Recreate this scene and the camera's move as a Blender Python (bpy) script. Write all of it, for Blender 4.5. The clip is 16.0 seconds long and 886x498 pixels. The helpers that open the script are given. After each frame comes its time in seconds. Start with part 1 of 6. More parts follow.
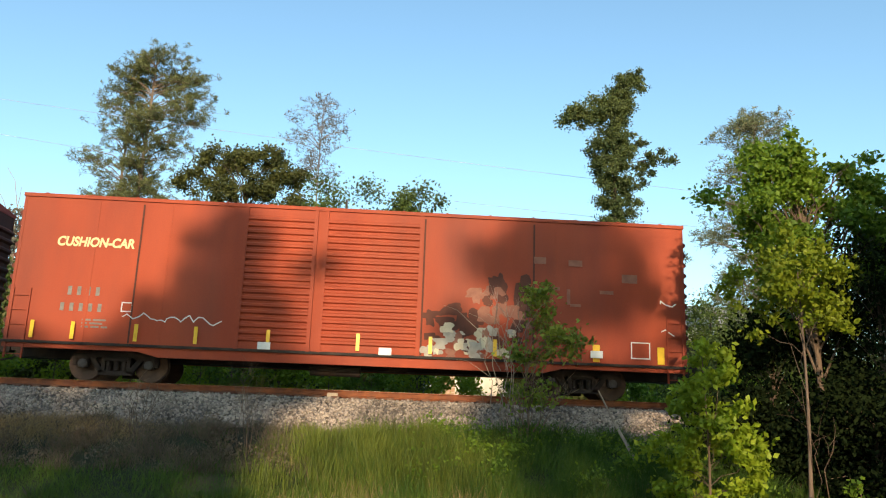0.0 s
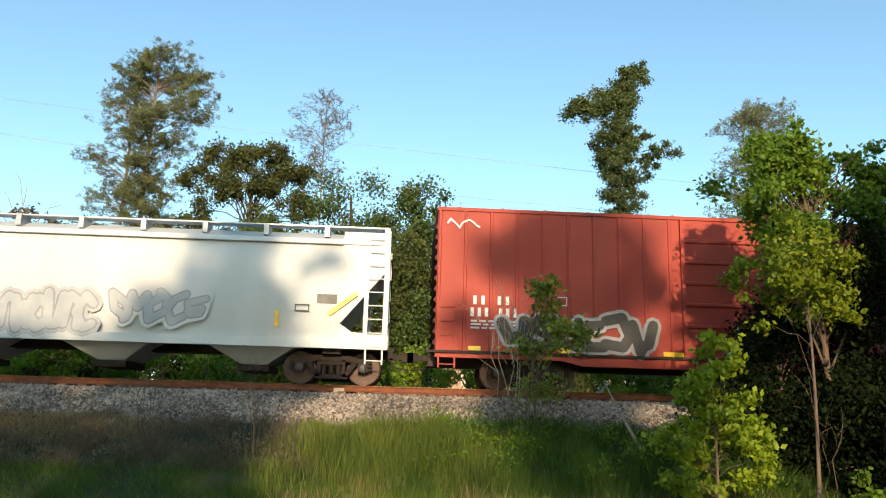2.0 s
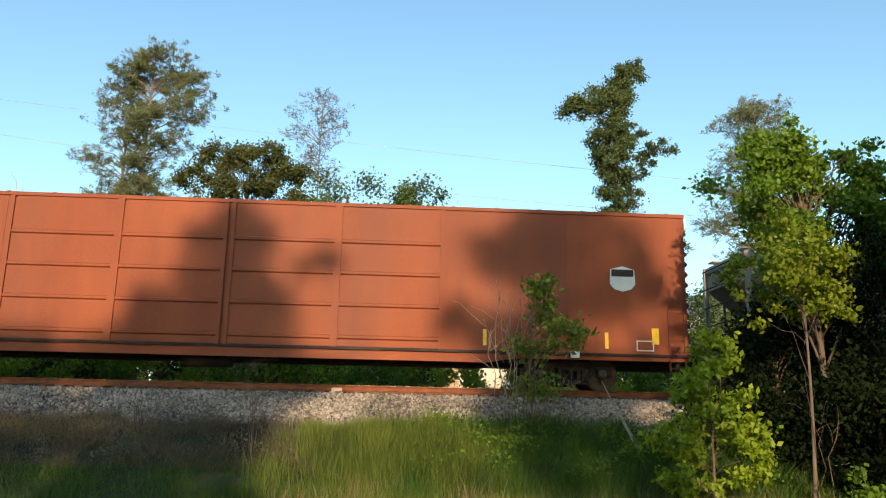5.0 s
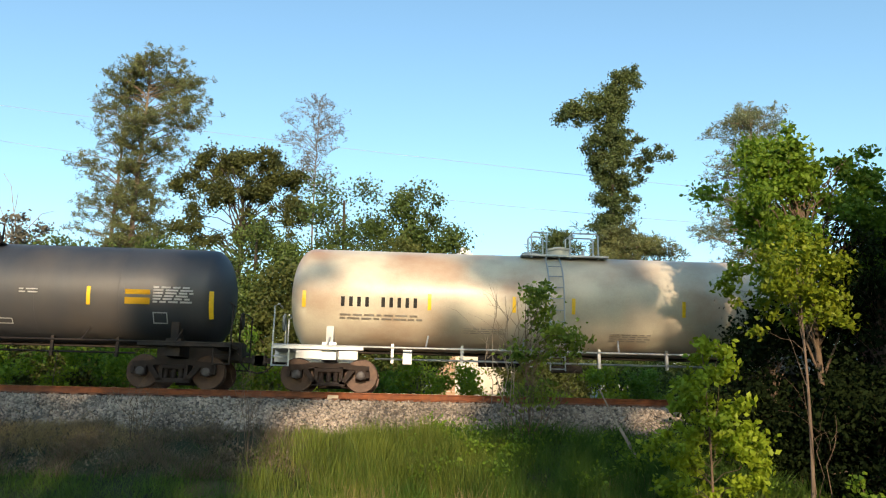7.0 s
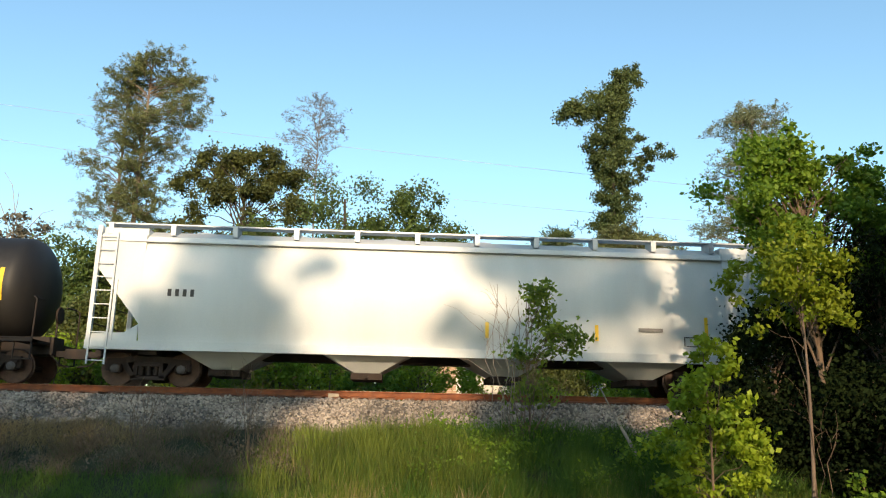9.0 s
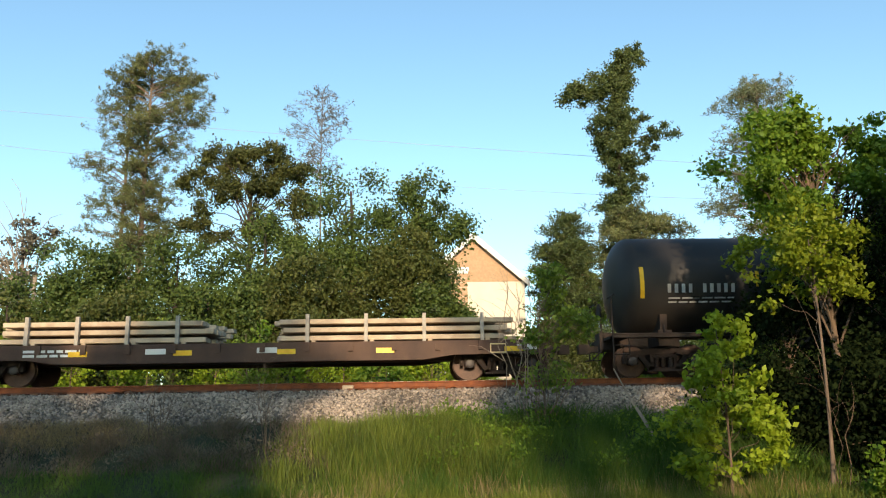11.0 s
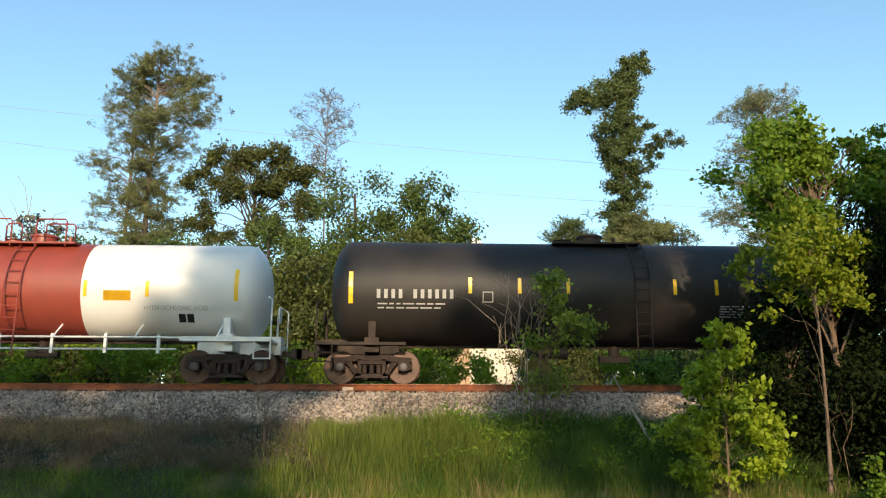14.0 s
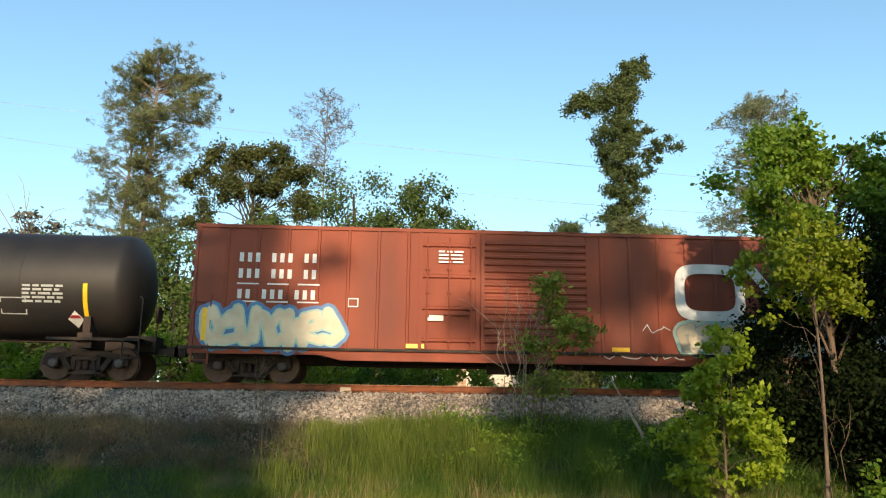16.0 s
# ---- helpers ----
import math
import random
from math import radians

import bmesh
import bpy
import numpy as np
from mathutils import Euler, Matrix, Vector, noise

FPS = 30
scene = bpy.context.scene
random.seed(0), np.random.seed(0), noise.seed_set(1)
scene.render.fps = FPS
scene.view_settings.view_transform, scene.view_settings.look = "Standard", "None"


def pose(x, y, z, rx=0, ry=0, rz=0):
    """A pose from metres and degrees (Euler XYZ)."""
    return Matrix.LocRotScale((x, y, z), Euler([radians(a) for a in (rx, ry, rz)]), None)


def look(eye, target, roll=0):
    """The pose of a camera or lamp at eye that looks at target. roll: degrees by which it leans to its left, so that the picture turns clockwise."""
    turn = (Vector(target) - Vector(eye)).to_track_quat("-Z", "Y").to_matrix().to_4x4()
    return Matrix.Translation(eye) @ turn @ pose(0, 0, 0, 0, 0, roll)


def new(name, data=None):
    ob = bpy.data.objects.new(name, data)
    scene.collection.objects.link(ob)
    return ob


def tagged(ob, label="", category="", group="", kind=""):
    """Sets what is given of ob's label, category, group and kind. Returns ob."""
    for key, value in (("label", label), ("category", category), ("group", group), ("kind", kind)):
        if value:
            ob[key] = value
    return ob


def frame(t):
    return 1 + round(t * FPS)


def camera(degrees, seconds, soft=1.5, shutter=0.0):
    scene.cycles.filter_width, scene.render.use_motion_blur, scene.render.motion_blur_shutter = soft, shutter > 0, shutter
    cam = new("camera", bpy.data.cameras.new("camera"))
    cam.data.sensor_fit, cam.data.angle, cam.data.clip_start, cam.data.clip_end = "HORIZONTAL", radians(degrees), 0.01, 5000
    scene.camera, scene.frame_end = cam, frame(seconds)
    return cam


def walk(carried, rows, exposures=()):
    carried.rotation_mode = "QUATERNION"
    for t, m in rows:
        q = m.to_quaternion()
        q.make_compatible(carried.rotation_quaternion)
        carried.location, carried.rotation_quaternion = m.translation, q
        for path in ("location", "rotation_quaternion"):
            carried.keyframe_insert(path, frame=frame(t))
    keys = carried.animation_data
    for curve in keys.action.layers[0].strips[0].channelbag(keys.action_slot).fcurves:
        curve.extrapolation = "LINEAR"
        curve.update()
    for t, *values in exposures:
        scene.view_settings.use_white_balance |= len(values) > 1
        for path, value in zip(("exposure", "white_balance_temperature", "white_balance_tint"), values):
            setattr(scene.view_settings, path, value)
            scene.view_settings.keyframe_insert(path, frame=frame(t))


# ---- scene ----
cam = camera(59.7, 16.0, soft=1.15)
PATH = [
    (0, (0.097, -22.991, -0.815), (0.206, -21.043, -0.374), 2.1),
    (0.5, (0.05, -23.012, -0.811), (0.176, -21.061, -0.391), 1.1),
    (1, (0.172, -22.985, -0.768), (0.28, -21.031, -0.357), -0.0),
    (1.5, (0.143, -22.961, -0.778), (0.261, -21.01, -0.355), 0.7),
    (2, (0.095, -22.977, -0.842), (0.192, -21.026, -0.413), 1.6),
    (2.5, (0.1, -22.966, -0.815), (0.201, -21.013, -0.397), 0.8),
    (3, (0.046, -22.932, -0.828), (0.158, -20.981, -0.406), 0.9),
    (3.5, (0.093, -22.977, -0.857), (0.192, -21.024, -0.438), 0.9),
    (4, (0.117, -23.008, -0.819), (0.22, -21.055, -0.403), 1.4),
    (6.5, (0.089, -22.982, -0.8), (0.197, -21.034, -0.362), 0.9),
    (7, (0.089, -22.967, -0.762), (0.203, -21.019, -0.324), 1.2),
    (7.5, (0.084, -22.966, -0.802), (0.198, -21.017, -0.368), 1.3),
    (8, (0.091, -22.976, -0.794), (0.204, -21.027, -0.358), 1.3),
    (10.5, (0.105, -22.933, -0.769), (0.199, -20.982, -0.342), -0.1),
    (11, (0.095, -22.937, -0.784), (0.186, -20.981, -0.378), -1.0),
    (11.5, (0.053, -23.029, -0.818), (0.144, -21.074, -0.405), -0.9),
    (12, (0.084, -23.026, -0.813), (0.175, -21.07, -0.406), -0.5),
    (12.5, (0.128, -23.028, -0.794), (0.217, -21.073, -0.381), -0.9),
    (13, (0.07, -23.004, -0.795), (0.155, -21.048, -0.385), -0.5),
    (13.5, (0.115, -23.015, -0.816), (0.21, -21.06, -0.403), -0.5),
    (14, (0.118, -22.984, -0.812), (0.201, -21.03, -0.395), 0.1),
    (14.5, (0.137, -23.005, -0.814), (0.22, -21.051, -0.394), 0.2),
    (15, (0.086, -22.99, -0.82), (0.176, -21.037, -0.398), 0.4),
    (15.5, (0.077, -22.989, -0.834), (0.171, -21.038, -0.407), 0.4),
    (16, (0.042, -22.989, -0.823), (0.133, -21.036, -0.401), 0.8),
]
walk(cam, [(t, look(eye, target, roll)) for t, eye, target, roll in PATH])

# ---- light ----
SUN_EL = radians(18)
world = bpy.data.worlds.new("sky")
scene.world = world
world.use_nodes = True
wn = world.node_tree.nodes
sky = wn.new("ShaderNodeTexSky")
sky.sky_type, sky.sun_disc = "NISHITA", False
sky.sun_elevation, sky.sun_rotation = SUN_EL, math.pi
sky.air_density, sky.dust_density, sky.ozone_density = 1.0, 0.8, 1.3
clear = wn.new("ShaderNodeMix")
clear.data_type, clear.blend_type = "RGBA", "MULTIPLY"
clear.inputs[0].default_value, clear.inputs[7].default_value = 1.0, (0.94, 1.11, 1.07, 1)
world.node_tree.links.new(sky.outputs[0], clear.inputs[6])
world.node_tree.links.new(clear.outputs[2], wn["Background"].inputs[0])
wn["Background"].inputs[1].default_value = 0.19
sun = new("sun", bpy.data.lights.new("sun", "SUN"))
sun.data.energy, sun.data.angle, sun.data.color = 4.3, radians(1.1), (1.0, 0.76, 0.5)
sun.matrix_world = look((0, -math.cos(SUN_EL) * 50, math.sin(SUN_EL) * 50), (0, 0, 0))
scene.view_settings.exposure = 0.4


# ---- materials ----
def mat(name, a, b=None, rough=0.7, metal=0.0, scale=3.0, streak=1.0, bump=0.15, fine=40.0, dirt=None, amount=0.4):
    """Paint, steel, wood, soil: two tones at a coarse and a fine scale, a dirt tone in patches, and relief."""
    m = bpy.data.materials.new(name)
    m.use_nodes = True
    n, l = m.node_tree.nodes, m.node_tree.links
    bs = n["Principled BSDF"]
    bs.inputs["Roughness"].default_value, bs.inputs["Metallic"].default_value = rough, metal
    bs.inputs["Specular IOR Level"].default_value = 0.35 if rough > 0.5 else 0.5
    co = n.new("ShaderNodeTexCoord")
    mp = n.new("ShaderNodeMapping")
    mp.inputs["Scale"].default_value = (1, 1, 1 / streak)
    l.new(co.outputs["Object"], mp.inputs[0])
    big = n.new("ShaderNodeTexNoise")
    big.inputs["Scale"].default_value, big.inputs["Detail"].default_value = scale, 6
    small = n.new("ShaderNodeTexNoise")
    small.inputs["Scale"].default_value, small.inputs["Detail"].default_value = fine, 3
    l.new(mp.outputs[0], big.inputs["Vector"])
    l.new(co.outputs["Object"], small.inputs["Vector"])
    ramp = n.new("ShaderNodeValToRGB")
    b = b or tuple(c * 0.7 for c in a)
    ramp.color_ramp.elements[0].position, ramp.color_ramp.elements[1].position = 0.35, 0.68
    ramp.color_ramp.elements[0].color, ramp.color_ramp.elements[1].color = (*b, 1), (*a, 1)
    mixv = n.new("ShaderNodeMath")
    mixv.operation = "MULTIPLY_ADD"
    l.new(small.outputs[0], mixv.inputs[0])
    mixv.inputs[1].default_value = 0.35
    sub = n.new("ShaderNodeMath")
    sub.operation = "SUBTRACT"
    l.new(big.outputs[0], sub.inputs[0])
    sub.inputs[1].default_value = 0.17
    l.new(sub.outputs[0], mixv.inputs[2])
    l.new(mixv.outputs[0], ramp.inputs[0])
    out = ramp.outputs[0]
    if dirt:
        spots = n.new("ShaderNodeTexNoise")
        spots.inputs["Scale"].default_value, spots.inputs["Detail"].default_value = scale * 0.6, 8
        l.new(mp.outputs[0], spots.inputs["Vector"])
        cut = n.new("ShaderNodeMapRange")
        cut.inputs[1].default_value, cut.inputs[2].default_value, cut.inputs[4].default_value = 0.48, 0.72, amount
        l.new(spots.outputs[0], cut.inputs[0])
        mx = n.new("ShaderNodeMix")
        mx.data_type = "RGBA"
        l.new(cut.outputs[0], mx.inputs[0])
        l.new(out, mx.inputs[6])
        mx.inputs[7].default_value = (*dirt, 1)
        out = mx.outputs[2]
    l.new(out, bs.inputs["Base Color"])
    if bump:
        bp = n.new("ShaderNodeBump")
        bp.inputs["Strength"].default_value, bp.inputs["Distance"].default_value = bump, 0.02
        l.new(small.outputs[0], bp.inputs["Height"])
        l.new(bp.outputs[0], bs.inputs["Normal"])
    return m


def leaf_mat(name, a, b, through_light=0.35, rough=0.55, gloss=0.3):
    """Leaves: each one its own tone between a and b, lit through from behind."""
    m = bpy.data.materials.new(name)
    m.use_nodes = True
    n, l = m.node_tree.nodes, m.node_tree.links
    bs, out = n["Principled BSDF"], n["Material Output"]
    geo = n.new("ShaderNodeNewGeometry")
    ramp = n.new("ShaderNodeValToRGB")
    ramp.color_ramp.elements[0].color, ramp.color_ramp.elements[1].color = (*a, 1), (*b, 1)
    co = n.new("ShaderNodeTexCoord")
    big = n.new("ShaderNodeTexNoise")
    big.inputs["Scale"].default_value = 0.7
    l.new(co.outputs["Object"], big.inputs["Vector"])
    add = n.new("ShaderNodeMath")
    add.operation = "MULTIPLY_ADD"
    l.new(geo.outputs["Random Per Island"], add.inputs[0])
    add.inputs[1].default_value = 0.6
    half = n.new("ShaderNodeMath")
    half.operation = "MULTIPLY_ADD"
    l.new(big.outputs[0], half.inputs[0])
    half.inputs[1].default_value, half.inputs[2].default_value = 1.2, -0.4
    l.new(half.outputs[0], add.inputs[2])
    l.new(add.outputs[0], ramp.inputs[0])
    l.new(ramp.outputs[0], bs.inputs["Base Color"])
    bs.inputs["Roughness"].default_value = rough
    bs.inputs["Specular IOR Level"].default_value = gloss
    tr = n.new("ShaderNodeBsdfTranslucent")
    l.new(ramp.outputs[0], tr.inputs[0])
    mx = n.new("ShaderNodeMixShader")
    mx.inputs[0].default_value = through_light
    l.new(bs.outputs[0], mx.inputs[1])
    l.new(tr.outputs[0], mx.inputs[2])
    l.new(mx.outputs[0], out.inputs[0])
    return m


RUST = (0.10, 0.045, 0.025)
BOX_ORANGE = mat("boxcar_red_paint", (0.385, 0.062, 0.019), (0.27, 0.042, 0.016), 0.68, 0, 0.8, 4, 0.08, 30, (0.13, 0.045, 0.03), 0.5)
BOX_RED = mat("boxcar_bright_red_paint", (0.43, 0.058, 0.034), (0.34, 0.046, 0.03), 0.6, 0, 0.7, 4, 0.08, 30, (0.2, 0.05, 0.035), 0.4)
BOX_TALL = mat("boxcar_brown_red_paint", (0.32, 0.076, 0.024), (0.21, 0.048, 0.017), 0.68, 0, 0.6, 4, 0.08, 30, (0.15, 0.05, 0.03), 0.6)
BOX_BROWN = mat("boxcar_mineral_brown_paint", (0.30, 0.068, 0.032), (0.21, 0.048, 0.025), 0.68, 0, 0.8, 4, 0.08, 30, (0.10, 0.04, 0.03), 0.65)
HOP_WHITE = mat("hopper_white_paint", (0.66, 0.67, 0.66), (0.55, 0.57, 0.57), 0.45, 0, 0.7, 5, 0.05, 30, (0.42, 0.40, 0.36), 0.35)
HOP_GREY = mat("hopper_weathered_grey_paint", (0.46, 0.415, 0.35), (0.34, 0.305, 0.26), 0.6, 0, 1.0, 5, 0.1, 30, (0.19, 0.14, 0.10), 0.7)
HOP_POST = mat("hopper_pale_post_paint", (0.60, 0.56, 0.48), (0.45, 0.41, 0.35), 0.6, 0, 1.5, 5, 0.08, 30, (0.26, 0.19, 0.13), 0.5)
# Dirty car ends, with the shade on them put into the colour too.
END_GRIME_SHADE = mat("sooty_shade_toned_car_end", (0.13, 0.034, 0.022), (0.08, 0.024, 0.018), 0.75, 0, 1.2, 2, 0.1, 30, (0.05, 0.026, 0.022), 0.6)
HOP_DIRTY = mat("hopper_dusty_chute", (0.17, 0.12, 0.08), (0.09, 0.062, 0.045), 0.8, 0, 1.5, 2, 0.15, 30, RUST, 0.5)
TANK_CREAM = mat("tank_stained_cream_paint", (0.64, 0.57, 0.44), (0.5, 0.43, 0.33), 0.38, 0, 0.75, 0.7, 0.05, 30, (0.36, 0.20, 0.12), 0.85)
TANK_BLUE = mat("tank_blue_black_paint", (0.042, 0.048, 0.06), (0.028, 0.032, 0.042), 0.5, 0, 0.6, 2, 0.05, 30, (0.11, 0.09, 0.07), 0.6)
TANK_BLACK = mat("tank_black_paint", (0.021, 0.0195, 0.019), (0.011, 0.011, 0.0115), 0.55, 0, 0.6, 2, 0.05, 30, (0.05, 0.04, 0.031), 0.5)
TANK_WHITE = mat("tank_white_paint", (0.74, 0.74, 0.73), (0.66, 0.66, 0.65), 0.35, 0, 0.7, 3, 0.04, 30, (0.5, 0.46, 0.4), 0.35)
TANK_RED = mat("tank_red_band_paint", (0.30, 0.05, 0.03), (0.22, 0.04, 0.025), 0.45, 0, 0.8, 3, 0.05, 30, (0.14, 0.05, 0.04), 0.4)
FLAT_BROWN = mat("flatcar_dark_brown_steel", (0.09, 0.05, 0.035), (0.055, 0.032, 0.025), 0.7, 0, 1.5, 2, 0.12, 30, (0.14, 0.08, 0.05), 0.5)
STEEL_DARK = mat("underframe_dark_steel", (0.032, 0.024, 0.02), (0.02, 0.015, 0.013), 0.75, 0.1, 3, 1, 0.15, 40, (0.10, 0.06, 0.04), 0.5)
TRUCK = mat("truck_casting_brown", (0.032, 0.019, 0.014), (0.019, 0.012, 0.010), 0.75, 0.1, 4, 1, 0.2, 50, (0.05, 0.035, 0.03), 0.6)
WHEEL = mat("wheel_rusty_steel", (0.055, 0.022, 0.014), (0.026, 0.012, 0.009), 0.6, 0.3, 5, 1, 0.15, 60)
RIM = mat("wheel_tread_steel", (0.085, 0.045, 0.03), (0.045, 0.024, 0.018), 0.5, 0.4, 5, 1, 0.05)
CAP = mat("bearing_cap_steel", (0.075, 0.065, 0.07), (0.035, 0.028, 0.028), 0.5, 0.1, 8)
WHITE = mat("white_marking_paint", (0.76, 0.76, 0.74), (0.62, 0.62, 0.6), 0.5, 0, 3, 1, 0.02, 40)
BLACK = mat("black_marking_paint", (0.02, 0.02, 0.022), (0.035, 0.033, 0.032), 0.5, 0, 3, 1, 0.02, 40)
WORN_BLACK = mat("worn_black_marking_paint", (0.045, 0.043, 0.04), (0.11, 0.10, 0.09), 0.6, 0, 4, 1, 0.02, 40)
FADED = mat("faded_grey_marking_paint", (0.13, 0.12, 0.11), (0.22, 0.2, 0.18), 0.6, 0, 4, 1, 0.02, 40)
FAINT = mat("worn_small_lettering", (0.30, 0.27, 0.23), (0.42, 0.38, 0.33), 0.6, 0, 4, 1, 0.02, 40)
YELLOW = mat("yellow_reflector", (0.86, 0.55, 0.02), (0.74, 0.44, 0.02), 0.35, 0, 6, 1, 0.02, 60)
CREAM = mat("cream_lettering_paint", (0.80, 0.62, 0.30), (0.66, 0.5, 0.26), 0.5, 0, 4, 1, 0.02)
SILVER = mat("silver_spray_paint", (0.34, 0.34, 0.35), (0.22, 0.22, 0.24), 0.4, 0.2, 2, 1, 0.02)
TEAL = mat("teal_spray_paint", (0.24, 0.44, 0.40), (0.40, 0.50, 0.42), 0.5, 0, 1.5, 1, 0.02)
PALE_GREY = mat("pale_grey_spray_paint", (0.44, 0.46, 0.47), (0.34, 0.36, 0.38), 0.5, 0, 2, 1, 0.02)
BLUE_SPRAY = mat("blue_spray_paint", (0.06, 0.20, 0.42), (0.05, 0.12, 0.3), 0.5, 0, 2, 1, 0.02)
PALE_SPRAY = mat("pale_spray_paint", (0.62, 0.55, 0.40), (0.48, 0.40, 0.28), 0.5, 0, 2, 1, 0.02)
RED_SIGN = mat("red_placard", (0.55, 0.05, 0.06), (0.45, 0.05, 0.05), 0.5, 0, 4, 1, 0.02)
STAIN = mat("dark_brown_stain", (0.11, 0.036, 0.022), (0.07, 0.025, 0.017), 0.75, 0, 3, 2, 0.05, 40)
PATCH_PINK = mat("faded_pink_patch", (0.30, 0.13, 0.085), (0.22, 0.09, 0.06), 0.7, 0, 4, 1, 0.03, 40)
BARE = mat("galvanised_steel", (0.45, 0.47, 0.49), (0.34, 0.36, 0.38), 0.45, 0.5, 3, 2, 0.05)
TIMBER = mat("stacked_pale_beam", (0.58, 0.47, 0.34), (0.44, 0.34, 0.24), 0.75, 0, 2, 1, 0.15, 50, (0.2, 0.13, 0.09), 0.5)
STEEL_RAIL = mat("rusty_rail", (0.25, 0.078, 0.024), (0.15, 0.045, 0.018), 0.7, 0.1, 4, 1, 0.12, 60, (0.12, 0.05, 0.03), 0.5)
SHINE = mat("polished_rail_head", (0.45, 0.42, 0.4), (0.35, 0.32, 0.3), 0.3, 0.9, 4, 1, 0.02)
TIE = mat("weathered_tie_wood", (0.20, 0.10, 0.06), (0.10, 0.06, 0.045), 0.9, 0, 4, 1, 0.3, 40)
BARK = mat("tree_bark", (0.20, 0.14, 0.095), (0.12, 0.085, 0.06), 0.9, 0, 5, 4, 0.5, 30)
BARK_YOUNG = mat("young_grey_brown_bark", (0.21, 0.155, 0.115), (0.12, 0.09, 0.07), 0.9, 0, 8, 3, 0.3, 40)
BARK_PALE = mat("pale_twig_bark", (0.36, 0.29, 0.22), (0.24, 0.19, 0.15), 0.9, 0, 8, 3, 0.3, 40)
BARK_OAK = mat("dark_oak_bark", (0.07, 0.052, 0.04), (0.04, 0.03, 0.024), 0.9, 0, 5, 4, 0.5, 30)
BARK_GREY = mat("grey_twig_bark", (0.26, 0.23, 0.21), (0.17, 0.15, 0.14), 0.9, 0, 8, 3, 0.3, 40)
BARK_PINE = mat("pine_bark", (0.25, 0.18, 0.125), (0.14, 0.10, 0.075), 0.9, 0, 4, 4, 0.5, 25)
BRICK = mat("tan_brick", (0.50, 0.33, 0.20), (0.42, 0.27, 0.16), 0.85, 0, 6, 1, 0.2, 40)
SIDING = mat("white_render", (0.74, 0.66, 0.54), (0.68, 0.60, 0.49), 0.8, 0, 1, 1, 0.05, 20)
ROOFING = mat("grey_shingle_roof", (0.26, 0.26, 0.26), (0.2, 0.2, 0.2), 0.9, 0, 3, 1, 0.2, 20)


# ---- mesh helpers ----
class Form:
    """Vertices and faces of one mesh."""

    def __init__(self):
        self.v, self.f = [], []

    def add(self, vs, fs):
        k = len(self.v)
        self.v += [tuple(p) for p in vs]
        self.f += [tuple(i + k for i in q) for q in fs]
        return self

    def box(self, x0, x1, y0, y1, z0, z1):
        return self.add([(x0, y0, z0), (x1, y0, z0), (x1, y1, z0), (x0, y1, z0), (x0, y0, z1), (x1, y0, z1), (x1, y1, z1), (x0, y1, z1)],
                        [(0, 3, 2, 1), (4, 5, 6, 7), (0, 1, 5, 4), (1, 2, 6, 5), (2, 3, 7, 6), (3, 0, 4, 7)])

    def prism(self, poly, axis, a, b):
        """A polygon swept along an axis: (x, z) along y, (y, z) along x, (x, y) along z."""
        put = {"x": lambda p, q: (q, p[0], p[1]), "y": lambda p, q: (p[0], q, p[1]), "z": lambda p, q: (p[0], p[1], q)}[axis]
        n = len(poly)
        vs = [put(p, a) for p in poly] + [put(p, b) for p in poly]
        return self.add(vs, [tuple(range(n)), tuple(range(2 * n - 1, n - 1, -1))] + [(i, i + n, (i + 1) % n + n, (i + 1) % n) for i in range(n)])

    def tube(self, pts, radii, n=8, caps=True):
        pts = [Vector(p) for p in pts]
        if isinstance(radii, (int, float)):
            radii = [radii] * len(pts)
        vs, fs = [], []
        for i, p in enumerate(pts):
            d = (pts[min(i + 1, len(pts) - 1)] - pts[max(i - 1, 0)]).normalized()
            s = d.cross(Vector((0.13, 0.31, 0.94)))
            s = (s if s.length > 0.2 else d.cross(Vector((1, 0, 0)))).normalized()
            w = d.cross(s)
            vs += [p + (s * math.cos(a) + w * math.sin(a)) * radii[i] for a in (2 * math.pi * k / n for k in range(n))]
        for i in range(len(pts) - 1):
            fs += [(i * n + k, i * n + (k + 1) % n, (i + 1) * n + (k + 1) % n, (i + 1) * n + k) for k in range(n)]
        if caps:
            fs += [tuple(range(n - 1, -1, -1)), tuple(range((len(pts) - 1) * n, len(pts) * n))]
        return self.add(vs, fs)

    def lathe(self, profile, axis, c, n=24):
        """(along, radius) turned round an axis through c (the two other coordinates, in order)."""
        vs, fs = [], []
        for a, r in profile:
            for k in range(n):
                s, t = r * math.sin(2 * math.pi * k / n), r * math.cos(2 * math.pi * k / n)
                vs.append({"x": (a, c[0] + s, c[1] + t), "y": (c[0] + s, a, c[1] + t), "z": (c[0] + s, c[1] + t, a)}[axis])
        for i in range(len(profile) - 1):
            fs += [(i * n + k, i * n + (k + 1) % n, (i + 1) * n + (k + 1) % n, (i + 1) * n + k) for k in range(n)]
        fs += [tuple(range(n - 1, -1, -1)), tuple(range((len(profile) - 1) * n, len(profile) * n))]
        return self.add(vs, fs)


